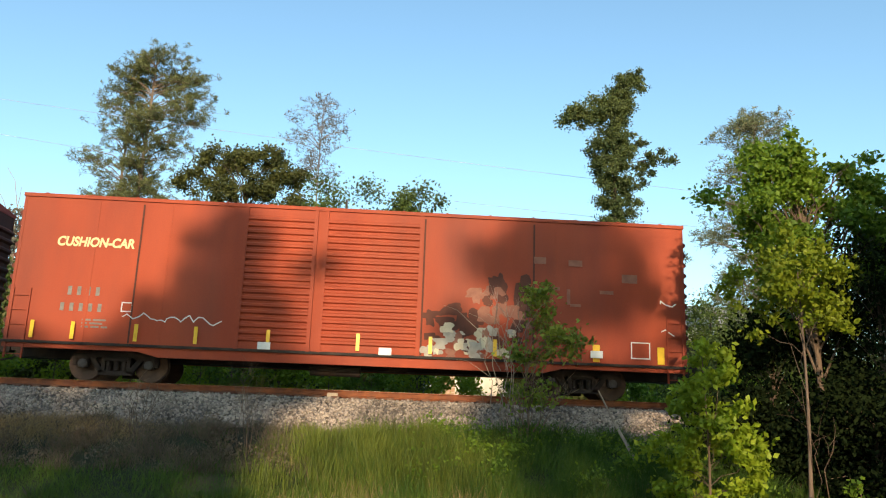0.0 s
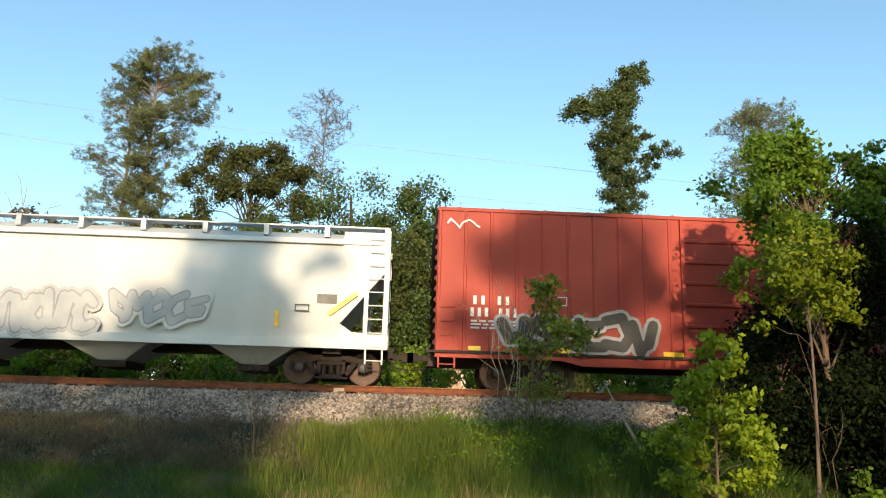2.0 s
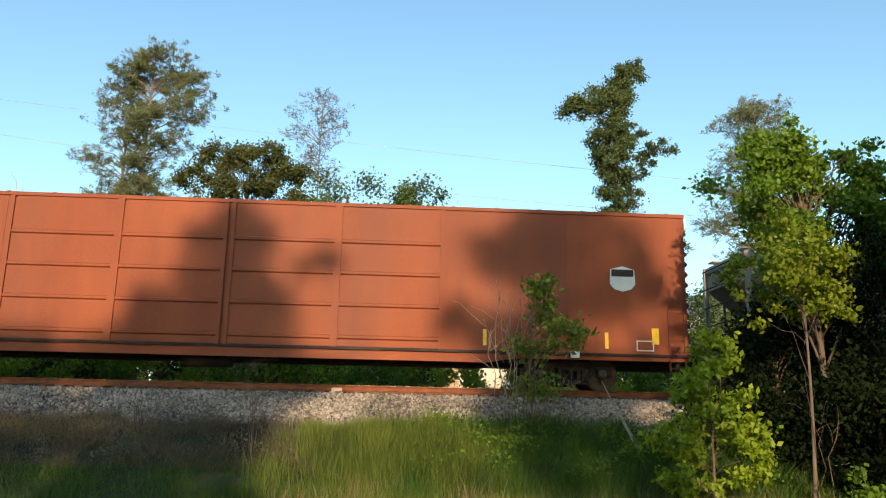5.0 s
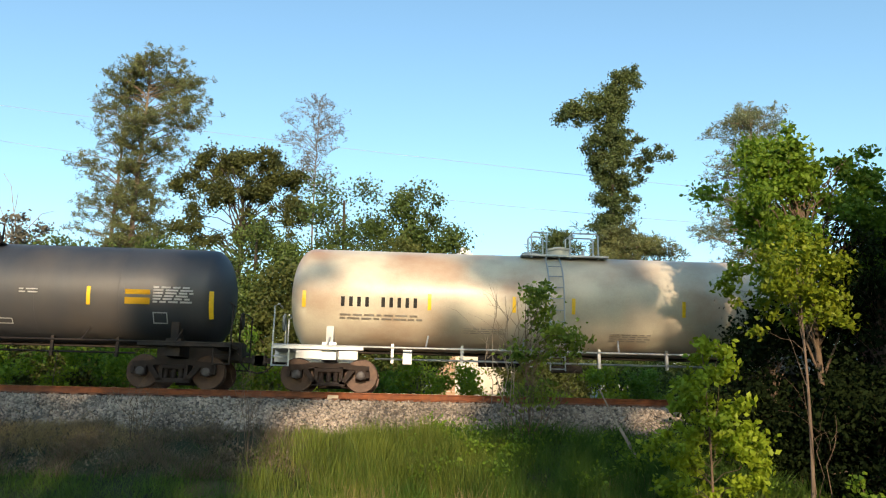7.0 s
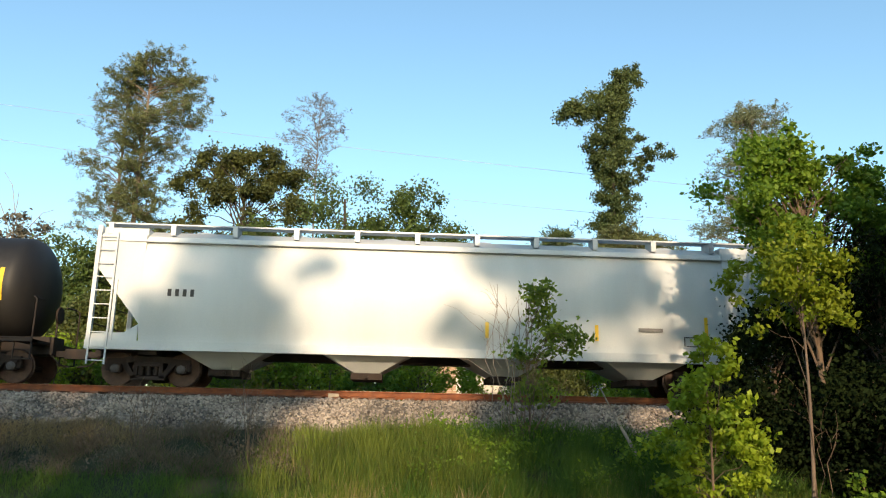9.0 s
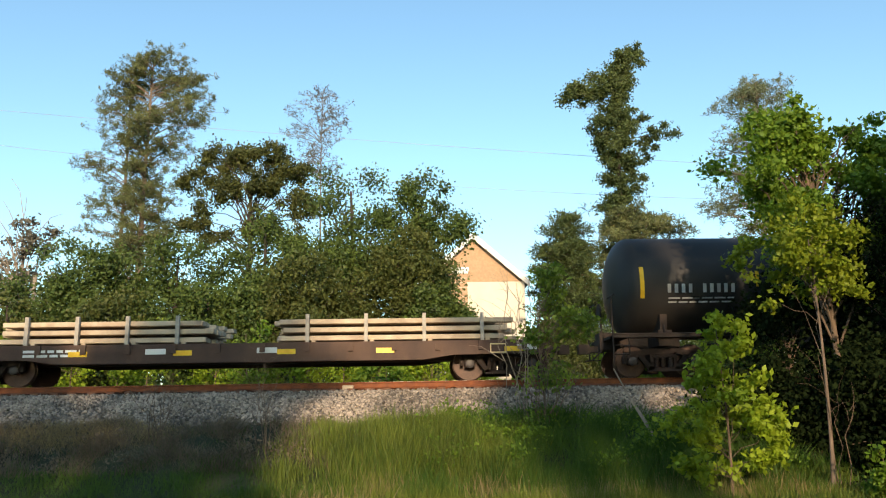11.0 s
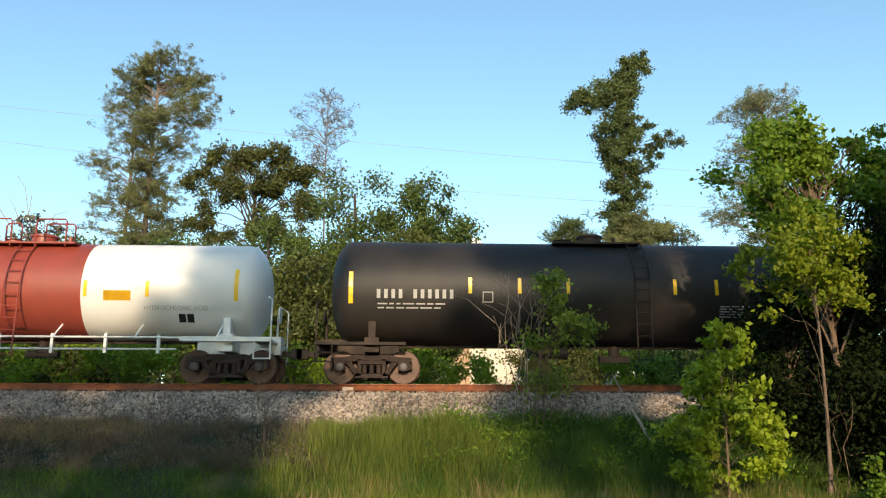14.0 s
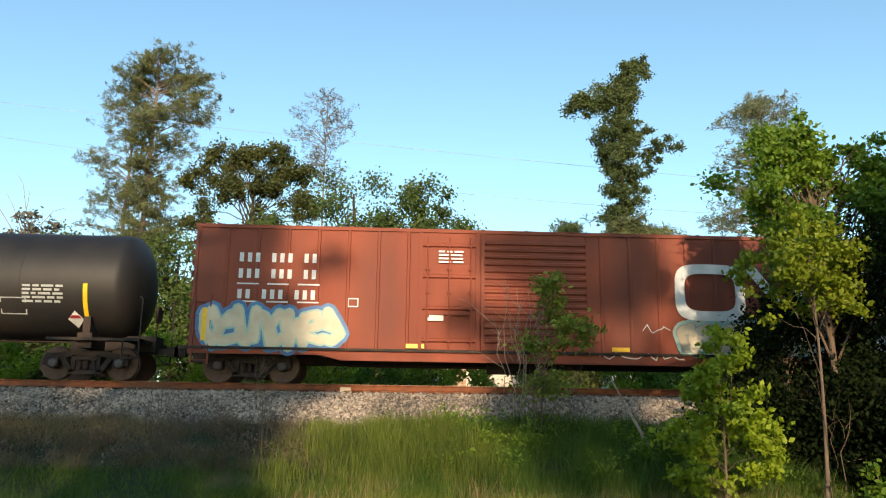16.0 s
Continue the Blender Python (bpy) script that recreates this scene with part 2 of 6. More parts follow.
def part(name, form, material, parent=None, label="", bevel=0.0, smooth=False):
    """One mesh object, under its thing if a parent is given."""
    me = bpy.data.meshes.new(name)
    me.from_pydata(form.v, [], form.f)
    bm = bmesh.new()
    bm.from_mesh(me)
    if not len(form.f) > 4000:
        bmesh.ops.recalc_face_normals(bm, faces=bm.faces)
    if bevel:
        bmesh.ops.bevel(bm, geom=bm.edges[:], offset=bevel, segments=1, affect="EDGES")
    bm.to_mesh(me)
    bm.free()
    if smooth:
        me.polygons.foreach_set("use_smooth", [True] * len(me.polygons))
        me.set_sharp_from_angle(angle=radians(38))
    me.materials.append(material)
    ob = new(name, me)
    if parent:
        ob.parent = parent
    return tagged(ob, label)


def quads(name, verts, material, parent=None):
    """A mesh of loose four-cornered leaves or blades from an (n, 4, 3) array."""
    n = len(verts)
    me = bpy.data.meshes.new(name)
    me.vertices.add(n * 4)
    me.vertices.foreach_set("co", verts.astype(np.float32).ravel())
    me.loops.add(n * 4)
    me.loops.foreach_set("vertex_index", np.arange(n * 4, dtype=np.int32))
    me.polygons.add(n)
    me.polygons.foreach_set("loop_start", np.arange(0, n * 4, 4, dtype=np.int32))
    me.update(calc_edges=True)
    me.materials.append(material)
    ob = new(name, me)
    if parent:
        ob.parent = parent
    return ob


# ---- ground and track ----
def ground_height(x, y):
    """The lawn, the bank up to the track bed, and the level land beyond it."""
    if y < -8.2:
        h = -2.45
    elif y < -3.4:
        s = (y + 8.2) / 4.8
        h = -2.45 + 1.35 * s * s * (3 - 2 * s)
    else:
        h = -1.1
    if y > 3:
        h += min(1, (y - 3) / 6) * 0.7
    return h + 0.07 * noise.noise((x * 0.35, y * 0.35, 3)) + 0.03 * noise.noise((x * 1.3, y * 1.3, 7))


SOIL = mat("grassy_soil", (0.024, 0.034, 0.011), (0.015, 0.019, 0.009), 0.95, 0, 0.8, 1, 0.5, 14, (0.12, 0.09, 0.045), 0.6)
BALLAST_BED = mat("ballast_bed", (0.15, 0.135, 0.12), (0.08, 0.07, 0.06), 0.95, 0, 1.2, 1, 0.6, 22, (0.17, 0.11, 0.07), 0.4)
STONE = leaf_mat("ballast_stone", (0.06, 0.05, 0.042), (0.52, 0.43, 0.345), 0.0, 0.9)


def build_ground():
    xs = [-1500, -600, -250, -120, -70, -45, -30] + [-22 + 0.6 * i for i in range(74)] + [30, 45, 70, 120, 250, 600, 1500]
    ys = [-1500, -500, -200, -100, -60, -40, -28, -22, -18, -15, -13] + [-12 + 0.4 * i for i in range(60)] + [14, 18, 24, 32, 45, 60, 90, 150, 300, 700, 1800]
    f = Form()
    f.v = [(x, y, ground_height(x, y)) for y in ys for x in xs]
    n = len(xs)
    f.f = [(j * n + i, j * n + i + 1, (j + 1) * n + i + 1, (j + 1) * n + i) for j in range(len(ys) - 1) for i in range(n - 1)]
    tagged(part("ground", f, SOIL, smooth=True), "grassy bank and lawn rising to the railway", "ground", kind="structure")


def build_track():
    f = Form()
    prof = [(-3.7, -1.25), (-3.3, -1.02), (-2.6, -0.66), (-1.75, -0.33), (-1.3, -0.28), (1.3, -0.26), (1.75, -0.3), (3.5, -1.1)]
    xs = [-300, -100, -40] + [-24 + 0.5 * i for i in range(97)] + [40, 100, 300]
    n = len(prof)
    for x in xs:
        for y, z in prof:
            k = 0.05 * noise.noise((x * 0.9, y * 2, 1)) if y < 0 else 0
            f.v.append((x, y + 3 * k, z + k))
    f.f = [(j * n + i, (j + 1) * n + i, (j + 1) * n + i + 1, j * n + i + 1) for j in range(len(xs) - 1) for i in range(n - 1)]
    bed = tagged(part("ballast", f, BALLAST_BED, smooth=True), "grey crushed-stone ballast bed under the track", "ballast", kind="structure")
    rng = np.random.default_rng(4)
    n = 30000
    x = rng.uniform(-19, 17, n)
    s = rng.uniform(0, 1, n) ** 0.9
    y = -1.15 - s * 2.5
    z = np.interp(y, [p[0] for p in prof], [p[1] for p in prof]) + rng.normal(0, 0.012, n)
    y = y - np.where(s > 0.93, rng.uniform(0, 0.5, n), 0)
    z = np.where(s > 0.93, z - 0.1, z)
    base = np.array([(1, 0, 0), (0, 1, 0), (-1, 0, 0), (0, -1, 0), (0, 0, 1), (0, 0, -1)], float)
    faces = np.array([(0, 1, 4), (1, 2, 4), (2, 3, 4), (3, 0, 4), (1, 0, 5), (2, 1, 5), (3, 2, 5), (0, 3, 5)])
    size = rng.uniform(0.024, 0.066, (n, 1, 1)) * rng.uniform(0.6, 1.25, (n, 6, 1))
    q = rng.normal(size=(n, 4))
    q /= np.linalg.norm(q, axis=1, keepdims=True)
    w, a, b, c = q.T
    R = np.stack([1 - 2 * (b * b + c * c), 2 * (a * b - c * w), 2 * (a * c + b * w), 2 * (a * b + c * w), 1 - 2 * (a * a + c * c), 2 * (b * c - a * w),
                  2 * (a * c - b * w), 2 * (b * c + a * w), 1 - 2 * (a * a + b * b)], 1).reshape(n, 3, 3)
    v = np.einsum("nij,nkj->nki", R, base * size) + np.stack([x, y, z + 0.012], 1)[:, None, :]
    me = bpy.data.meshes.new("ballast_stones")
    me.vertices.add(n * 6)
    me.vertices.foreach_set("co", v.astype(np.float32).ravel())
    idx = (faces[None] + (np.arange(n) * 6)[:, None, None]).reshape(-1)
    me.loops.add(len(idx))
    me.loops.foreach_set("vertex_index", idx.astype(np.int32))
    me.polygons.add(n * 8)
    me.polygons.foreach_set("loop_start", np.arange(0, n * 24, 3, dtype=np.int32))
    me.update(calc_edges=True)
    me.materials.append(STONE)
    tagged(new("ballast_stones", me), "loose grey and tan ballast stones on the bed's shoulder", "stones", kind="stuff")

    track = tagged(new("railway_track"), "single standard-gauge track with rusty rails on wooden ties", "railway track", kind="structure")
    half = [(-0.07, -0.18), (0.07, -0.18), (0.07, -0.165), (0.012, -0.145), (0.012, -0.045), (0.036, -0.035), (0.036, -0.002), (-0.036, -0.002), (-0.036, -0.035), (-0.012, -0.045), (-0.012, -0.145), (-0.07, -0.165)]
    for y in (-0.755, 0.755):
        rail = part("rail", Form().prism([(y + p, q) for p, q in half], "x", -300, 300), STEEL_RAIL, track)
        part("rail_head", Form().box(-300, 300, y - 0.026, y + 0.026, -0.003, 0.0), SHINE, rail, "polished running surface")
    tie = None
    for i in range(-60, 61):
        if tie is None:
            tie = part("tie", Form().box(-0.115, 0.115, -1.3, 1.3, -0.36, -0.183), TIE, track, bevel=0.012)
            tie.location.x = i * 0.5
        else:
            t = tie.copy()
            scene.collection.objects.link(t)
            t.location.x = i * 0.5 + 0.03 * noise.noise((i * 0.7, 0, 0))
    b = tagged(new("rail_connector"), "small pale connector box clipped beside the rail", "connector box")
    b.location = (-1.6, -1.0, -0.25)
    part("housing", Form().box(-0.15, 0.15, -0.06, 0.06, 0.02, 0.16), TIMBER, b, bevel=0.012)
    part("foot", Form().box(-0.2, 0.2, -0.09, 0.09, -0.05, 0.02), STEEL_DARK, b)
    part("cable", Form().tube([(0, 0.06, 0.1), (0, 0.12, 0.12), (0, 0.19, 0.1)], 0.015), BLACK, b)


# ---- plants ----
def leaf_cloud(rng, centres, radii, count, size, ratio=0.6, flat=1.0, up=0.0):
    """Leaves scattered in clumps: (count, 4, 3)."""
    centres, radii = np.asarray(centres, float), np.asarray(radii, float)
    w = radii ** 2
    k = rng.choice(len(centres), count, p=w / w.sum())
    d = rng.normal(size=(count, 3))
    d /= np.linalg.norm(d, axis=1, keepdims=True)
    r = radii[k] * rng.uniform(0.1, 1.0, count) ** 0.5 * (1 + 0.38 * rng.normal(size=count))
    p = centres[k] + d * r[:, None] * (1, 1, flat)
    a = rng.normal(size=(count, 3)) + (0, 0, up)
    a /= np.linalg.norm(a, axis=1, keepdims=True)
    b = np.cross(a, rng.normal(size=(count, 3)))
    b /= np.linalg.norm(b, axis=1, keepdims=True)
    s = (size * rng.uniform(0.6, 1.4, count))[:, None]
    return np.stack([p - a * s * 0.5, p + b * s * ratio * 0.5 - a * s * 0.05, p + a * s * 0.5, p - b * s * ratio * 0.5 - a * s * 0.05], 1)


def limb(f, rng, a, b, r0, r1, n=5, sides=6, wobble=0.06):
    a, b = np.array(a, float), np.array(b, float)
    ln = np.linalg.norm(b - a)
    pts = [a + (b - a) * t + rng.normal(size=3) * wobble * ln * math.sin(math.pi * t) * 0.6 + np.array((0, 0, 0.12 * ln * math.sin(math.pi * t))) for t in np.linspace(0, 1, n)]
    f.tube(pts, [r0 + (r1 - r0) * t for t in np.linspace(0, 1, n)], sides, caps=False)


def broad_tree(name, label, x, y, crowns, leaves, size, leaf, bark, trunk_r, seed, base=None, flat=0.85, cat="tree", trunk_top=None, group="", clumps=26, lean=0.0, puff=(0.32, 0.6), low=0.12, attach=(0.45, 0.85), limbs=0.75, thin=1.0):
    """A broadleaf tree. crowns: (dx, dy, z, rx, rz, weight) bodies that are filled with clumps at absolute heights."""
    rng = np.random.default_rng(seed)
    z0 = ground_height(x, y) - 0.05 if base is None else base
    ob = tagged(new(name), label, cat, group)
    ob.location = (x, y, z0)
    cs, rs = [], []
    total = sum(c[5] for c in crowns)
    for dx, dy, z, rx, rz, wgt in crowns:
        for _ in range(max(3, int(clumps * wgt / total))):
            d = rng.normal(size=3)
            d /= np.linalg.norm(d)
            q = rng.uniform(0.35, 1.0) ** 0.6
            cs.append((dx + d[0] * rx * q, dy + d[1] * rx * q * 0.9, z - z0 + d[2] * rz * q))
            rs.append(rng.uniform(*puff) * min(rx, rz))
    top = (max(c[2] for c in cs) if trunk_top is None else trunk_top - z0)
    f = Form()
    n = 9
    line = [(lean * t + 0.02 * top * math.sin(3.1 * t + seed), 0.015 * top * math.sin(2.3 * t + seed * 2), top * t) for t in np.linspace(0, 0.95, n)]
    f.tube(line, [trunk_r * (1.25 if i == 0 else 1 - 0.85 * i / n) for i in range(n)], 9, caps=False)
    for c, r in zip(cs, rs):
        if rng.uniform() < limbs:
            t = min(0.9, max(low, (c[2] / top) * rng.uniform(*attach)))
            i = t / 0.95 * (n - 1)
            p0, p1 = np.array(line[int(i)]), np.array(line[min(n - 1, int(i) + 1)])
            limb(f, rng, p0 + (p1 - p0) * (i - int(i)), c, thin * trunk_r * (0.42 - 0.3 * t), thin * (trunk_r * 0.06 + 0.004))
    part("trunk", f, bark, ob, smooth=True)
    quads("crown", leaf_cloud(rng, cs, rs, leaves, size, 0.62, flat), leaf, ob)
    return ob


def needle_tufts(rng, centres, radii, each, width):
    """Needles that radiate from the heart of each tuft: (count, 4, 3)."""
    c, r = np.repeat(np.asarray(centres, float), each, 0), np.repeat(np.asarray(radii, float), each)
    n = len(c)
    d = rng.normal(size=(n, 3)) * (1, 1, 0.75) + (0, 0, 0.25)
    d /= np.linalg.norm(d, axis=1, keepdims=True)
    c = c + rng.normal(size=(n, 3)) * (r * 0.28)[:, None]
    side = np.cross(d, rng.normal(size=(n, 3)))
    side *= (width * rng.uniform(0.6, 1.4, n) / np.linalg.norm(side, axis=1))[:, None] * 0.5
    ln = (r * rng.uniform(0.55, 1.15, n))[:, None]
    return np.stack([c + d * ln * 0.08, c + d * ln * 0.5 + side, c + d * ln, c + d * ln * 0.5 - side], 1)


def pine_tree(name, label, x, y, top, profile, each, leaf, seed, trunk_r=0.25, width=0.05, lean=0.0, bark=None, base=None, twigs=7, tuft=0.42, gap=(0.35, 0.75), limb_r=1.0, cat="pine tree", rise=(0.0, 0.35)):
    """A pine: limbs that fork into twigs, each with a spiky tuft of needles. profile: (height, reach to -x, reach to +x)."""
    rng = np.random.default_rng(seed)
    z0 = ground_height(x, y) - 0.05 if base is None else base
    ob = tagged(new(name), label, cat)
    ob.location = (x, y, z0)
    hs, lo, hi = zip(*profile)
    f, cs, rs = Form(), [], []
    trunk = [(lean * t + 0.15 * math.sin(4 * t + seed), 0.1 * math.sin(3 * t), (top - z0) * t) for t in np.linspace(0, 1, 12)]
    f.tube(trunk, [trunk_r * (1 - 0.86 * i / 11) for i in range(12)], 9, caps=False)
    z = hs[0]
    while z < hs[-1]:
        t = (z - z0) / (top - z0)
        px = lean * t + 0.15 * math.sin(4 * t + seed)
        for _ in range(rng.integers(2, 5)):
            a = rng.uniform(0, 2 * math.pi)
            reach = np.interp(z, hs, hi if math.cos(a) > 0 else lo) * rng.uniform(0.5, 1.08)
            start = np.array((px, 0, z - z0 - 0.18 * reach))
            tip = np.array((px + math.cos(a) * reach * (1.15 if abs(math.cos(a)) > 0.5 else 1), math.sin(a) * reach * 0.9, z - z0 + reach * rng.uniform(*rise)))
            limb(f, rng, start, tip, limb_r * (0.04 + 0.012 * reach), 0.012, 5, 5, 0.06)
            m = max(2, int(twigs * (0.35 + 0.25 * reach)))
            for _ in range(m):
                k = rng.uniform(0.4, 1.0)
                p = start + (tip - start) * k + (0, 0, 0.1 * reach * math.sin(math.pi * k))
                q = p + rng.normal(size=3) * (0.42, 0.42, 0.2) + (tip - start) * 0.08 + (0, 0, 0.14)
                f.tube([p, q], [0.016 * limb_r, 0.007], 4, caps=False)
                cs.append(q), rs.append(tuft * rng.uniform(0.6, 1.25))
        z += rng.uniform(*gap)
    part("trunk", f, bark or BARK_PINE, ob, smooth=True)
    quads("needles", needle_tufts(rng, cs, rs, each, width), leaf, ob)
    return ob


def bare_stems(name, label, x, y, height, spread, stems, seed, bark, cat="bare shrub", r=0.012, twigs=4):
    """Leafless stems that fork into twigs."""
    rng = np.random.default_rng(seed)
    ob = tagged(new(name), label, cat)
    ob.location = (x, y, ground_height(x, y) - 0.05)
    for _ in range(stems):
        f, forks = Form(), []
        base = (rng.normal() * 0.12 * spread, rng.normal() * 0.1, 0)
        tip = np.array((base[0] + rng.normal() * spread * 0.5, rng.normal() * spread * 0.3, height * rng.uniform(0.6, 1.0)))
        limb(f, rng, base, tip, r * rng.uniform(0.7, 1.2), r * 0.25, 6, 5, 0.05)
        for _ in range(twigs):
            s = rng.uniform(0.35, 0.9)
            p = np.array(base) + (tip - np.array(base)) * s + (0, 0, 0.12 * np.linalg.norm(tip) * math.sin(math.pi * s))
            g = Form()
            limb(g, rng, p, p + rng.normal(size=3) * (0.22, 0.2, 0.08) * height * 0.5 + (0, 0, 0.22 * height * rng.uniform(0.5, 1)), r * 0.45, r * 0.15, 4, 4, 0.05)
            forks.append(g)
        stem = part("stem", f, bark, ob)
        for g in forks:
            part("twig", g, bark, stem)
    return ob


LEAF_OAK = leaf_mat("oak_leaves", (0.04, 0.062, 0.015), (0.15, 0.16, 0.04))
LEAF_OAK_DARK = leaf_mat("dark_oak_leaves", (0.022, 0.033, 0.010), (0.12, 0.125, 0.03), 0.2)
LEAF_FAR = leaf_mat("far_broadleaf", (0.018, 0.04, 0.010), (0.135, 0.185, 0.038), 0.25)
LEAF_NEAR = leaf_mat("sweetgum_leaves", (0.07, 0.15, 0.014), (0.22, 0.33, 0.03), 0.4)
LEAF_YELLOW = leaf_mat("young_yellow_green_leaves", (0.11, 0.17, 0.010), (0.29, 0.34, 0.022), 0.4)
LEAF_BUSH = leaf_mat("bush_leaves", (0.14, 0.23, 0.012), (0.36, 0.45, 0.03), 0.4)
LEAF_SAPLING = leaf_mat("sapling_leaves", (0.06, 0.12, 0.012), (0.30, 0.38, 0.05), 0.4)
# The wood's deep shade is put into these near-black leaf tones.
LEAF_SHADE = leaf_mat("shade_darkened_undergrowth", (0.007, 0.013, 0.005), (0.022, 0.034, 0.010), 0.1, 0.8, 0.04)
NEEDLE = leaf_mat("pine_needles", (0.05, 0.068, 0.03), (0.24, 0.25, 0.095), 0.3)
NEEDLE_BLUE = leaf_mat("grey_green_pine_needles", (0.085, 0.105, 0.055), (0.25, 0.27, 0.14), 0.3)
NEEDLE_DARK = leaf_mat("vine_covered_pine", (0.022, 0.042, 0.015), (0.135, 0.165, 0.048), 0.25)
NEEDLE_GREY = leaf_mat("thin_grey_needles", (0.10, 0.095, 0.075), (0.19, 0.17, 0.13), 0.25)
GRASS_TALL = leaf_mat("tall_green_grass", (0.035, 0.065, 0.009), (0.235, 0.285, 0.045), 0.35)
GRASS_SHORT = leaf_mat("lawn_grass", (0.035, 0.09, 0.013), (0.105, 0.18, 0.024), 0.35)
GRASS_DRY = leaf_mat("dry_straw_grass", (0.20, 0.15, 0.07), (0.42, 0.32, 0.16), 0.35)
WEED = leaf_mat("brown_weeds", (0.07, 0.066, 0.04), (0.24, 0.18, 0.125), 0.3)


def blades(name, label, leaf, count, x0, x1, y0, y1, height, width, seed, lean=0.35, where=None, cat="grass"):
    """Upright tapering blades on the bank."""
    rng = np.random.default_rng(seed)
    x, y = rng.uniform(x0, x1, count), rng.uniform(y0, y1, count)
    keep = np.array([(where(a, b) if where else 1.0) for a, b in zip(x, y)])
    ok = rng.uniform(size=count) < keep
    x, y, keep = x[ok], y[ok], keep[ok]
    n = len(x)
    z = np.array([ground_height(a, b) for a, b in zip(x, y)]) - 0.03
    h = height * rng.uniform(0.45, 1.15, n) * (0.5 + 0.5 * keep)
    a = rng.uniform(0, 2 * math.pi, n)
    side = np.stack([np.cos(a), np.sin(a), np.zeros(n)], 1) * (width * rng.uniform(0.6, 1.3, n))[:, None]
    tip = np.stack([rng.normal(size=n) * lean, rng.normal(size=n) * lean, np.ones(n)], 1) * h[:, None]
    p = np.stack([x, y, z], 1)
    mid = p + tip * (0.58, 0.58, 0.6)
    v = np.stack([p - side * 0.5, p + side * 0.5, mid + side * 0.45, p + tip], 1)
    return tagged(quads(name, v, leaf), label, cat, kind="stuff")


def grass_tufts(name, label, leaf, centres, each, spread, height, width, seed, fan=0.3):
    """Tufts of grass: blades that fan out from each root, bent at the tips."""
    rng = np.random.default_rng(seed)
    n = len(centres) * each
    c = np.repeat(np.asarray(centres, float), each, 0)
    tall = np.repeat(rng.uniform(0.55, 1.2, len(centres)), each) * rng.uniform(0.45, 1.1, n) * height
    out = rng.normal(size=(n, 2))
    root = np.stack([c[:, 0] + out[:, 0] * spread, c[:, 1] + out[:, 1] * spread, np.zeros(n)], 1)
    root[:, 2] = [ground_height(a, b) - 0.02 for a, b in root[:, :2]]
    tip = np.stack([rng.normal(size=n) * fan, rng.normal(size=n) * fan, np.ones(n)], 1) * tall[:, None]
    a = rng.uniform(0, 2 * math.pi, n)
    side = np.stack([np.cos(a), np.sin(a), np.zeros(n)], 1) * (width * rng.uniform(0.6, 1.4, n))[:, None]
    mid = root + tip * (0.57, 0.57, 0.6)
    return tagged(quads(name, np.stack([root - side * 0.5, root + side * 0.5, mid + side * 0.4, root + tip], 1), leaf), label, "grass", kind="stuff")


# ---- the train ----
SPEED = 16.0
CARS = []
GROUP = "cars of the passing freight train"


def wheelset_form():
    tread, disc = Form(), Form()
    for s in (-1, 1):
        tread.lathe([(s * 0.69, 0.40), (s * 0.69, 0.485), (s * 0.72, 0.485), (s * 0.73, 0.457), (s * 0.82, 0.452), (s * 0.82, 0.395)], "y", (0, 0), 28)
        disc.lathe([(s * 0.71, 0.40), (s * 0.77, 0.30), (s * 0.73, 0.20), (s * 0.71, 0.14), (s * 0.83, 0.135), (s * 0.83, 0.10), (s * 0.78, 0.2), (s * 0.80, 0.31), (s * 0.81, 0.40)], "y", (0, 0), 28)
    disc.tube([(0, -0.98, 0), (0, 0.98, 0)], 0.085, 12)
    for k in range(4):
        a = k * math.pi / 2 + 0.4
        disc.box(math.cos(a) * 0.26 - 0.035, math.cos(a) * 0.26 + 0.035, -0.81, -0.77, math.sin(a) * 0.26 - 0.035, math.sin(a) * 0.26 + 0.035)
    return tread, disc


def sideframe(f, y):
    s = 0.07
    poly = [(-1.12, 0.56), (-1.12, 0.72), (-0.72, 0.74), (-0.5, 0.80), (0.5, 0.80), (0.72, 0.74), (1.12, 0.72), (1.12, 0.56), (0.72, 0.58), (0.42, 0.64), (-0.42, 0.64), (-0.72, 0.58)]
    f.prism(poly, "y", y - s, y + s)
    for d in (-1, 1):
        f.prism([(d * 0.74, 0.60), (d * 0.58, 0.62), (d * 0.30, 0.22), (d * 0.44, 0.20)], "y", y - s, y + s)
        f.box(d * 0.34 - 0.05, d * 0.34 + 0.05, y - s, y + s, 0.24, 0.68)
        f.box(d * 0.89 - 0.15, d * 0.89 + 0.15, y - s - 0.02, y + s + 0.02, 0.36, 0.62)
        f.box(d * 1.1 - 0.06, d * 1.1 + 0.04, y - s, y + s, 0.40, 0.6)
    f.box(-0.46, 0.46, y - s, y + s, 0.16, 0.27)
    for x in (-0.2, 0.0, 0.2):
        f.lathe([(0.27, 0.065), (0.30, 0.08), (0.36, 0.065), (0.40, 0.08), (0.46, 0.065), (0.50, 0.08), (0.54, 0.065)], "z", (x, y - 0.01), 10)
    f.box(-0.32, 0.32, y - 0.11, y + 0.11, 0.54, 0.63)


PROTO = []


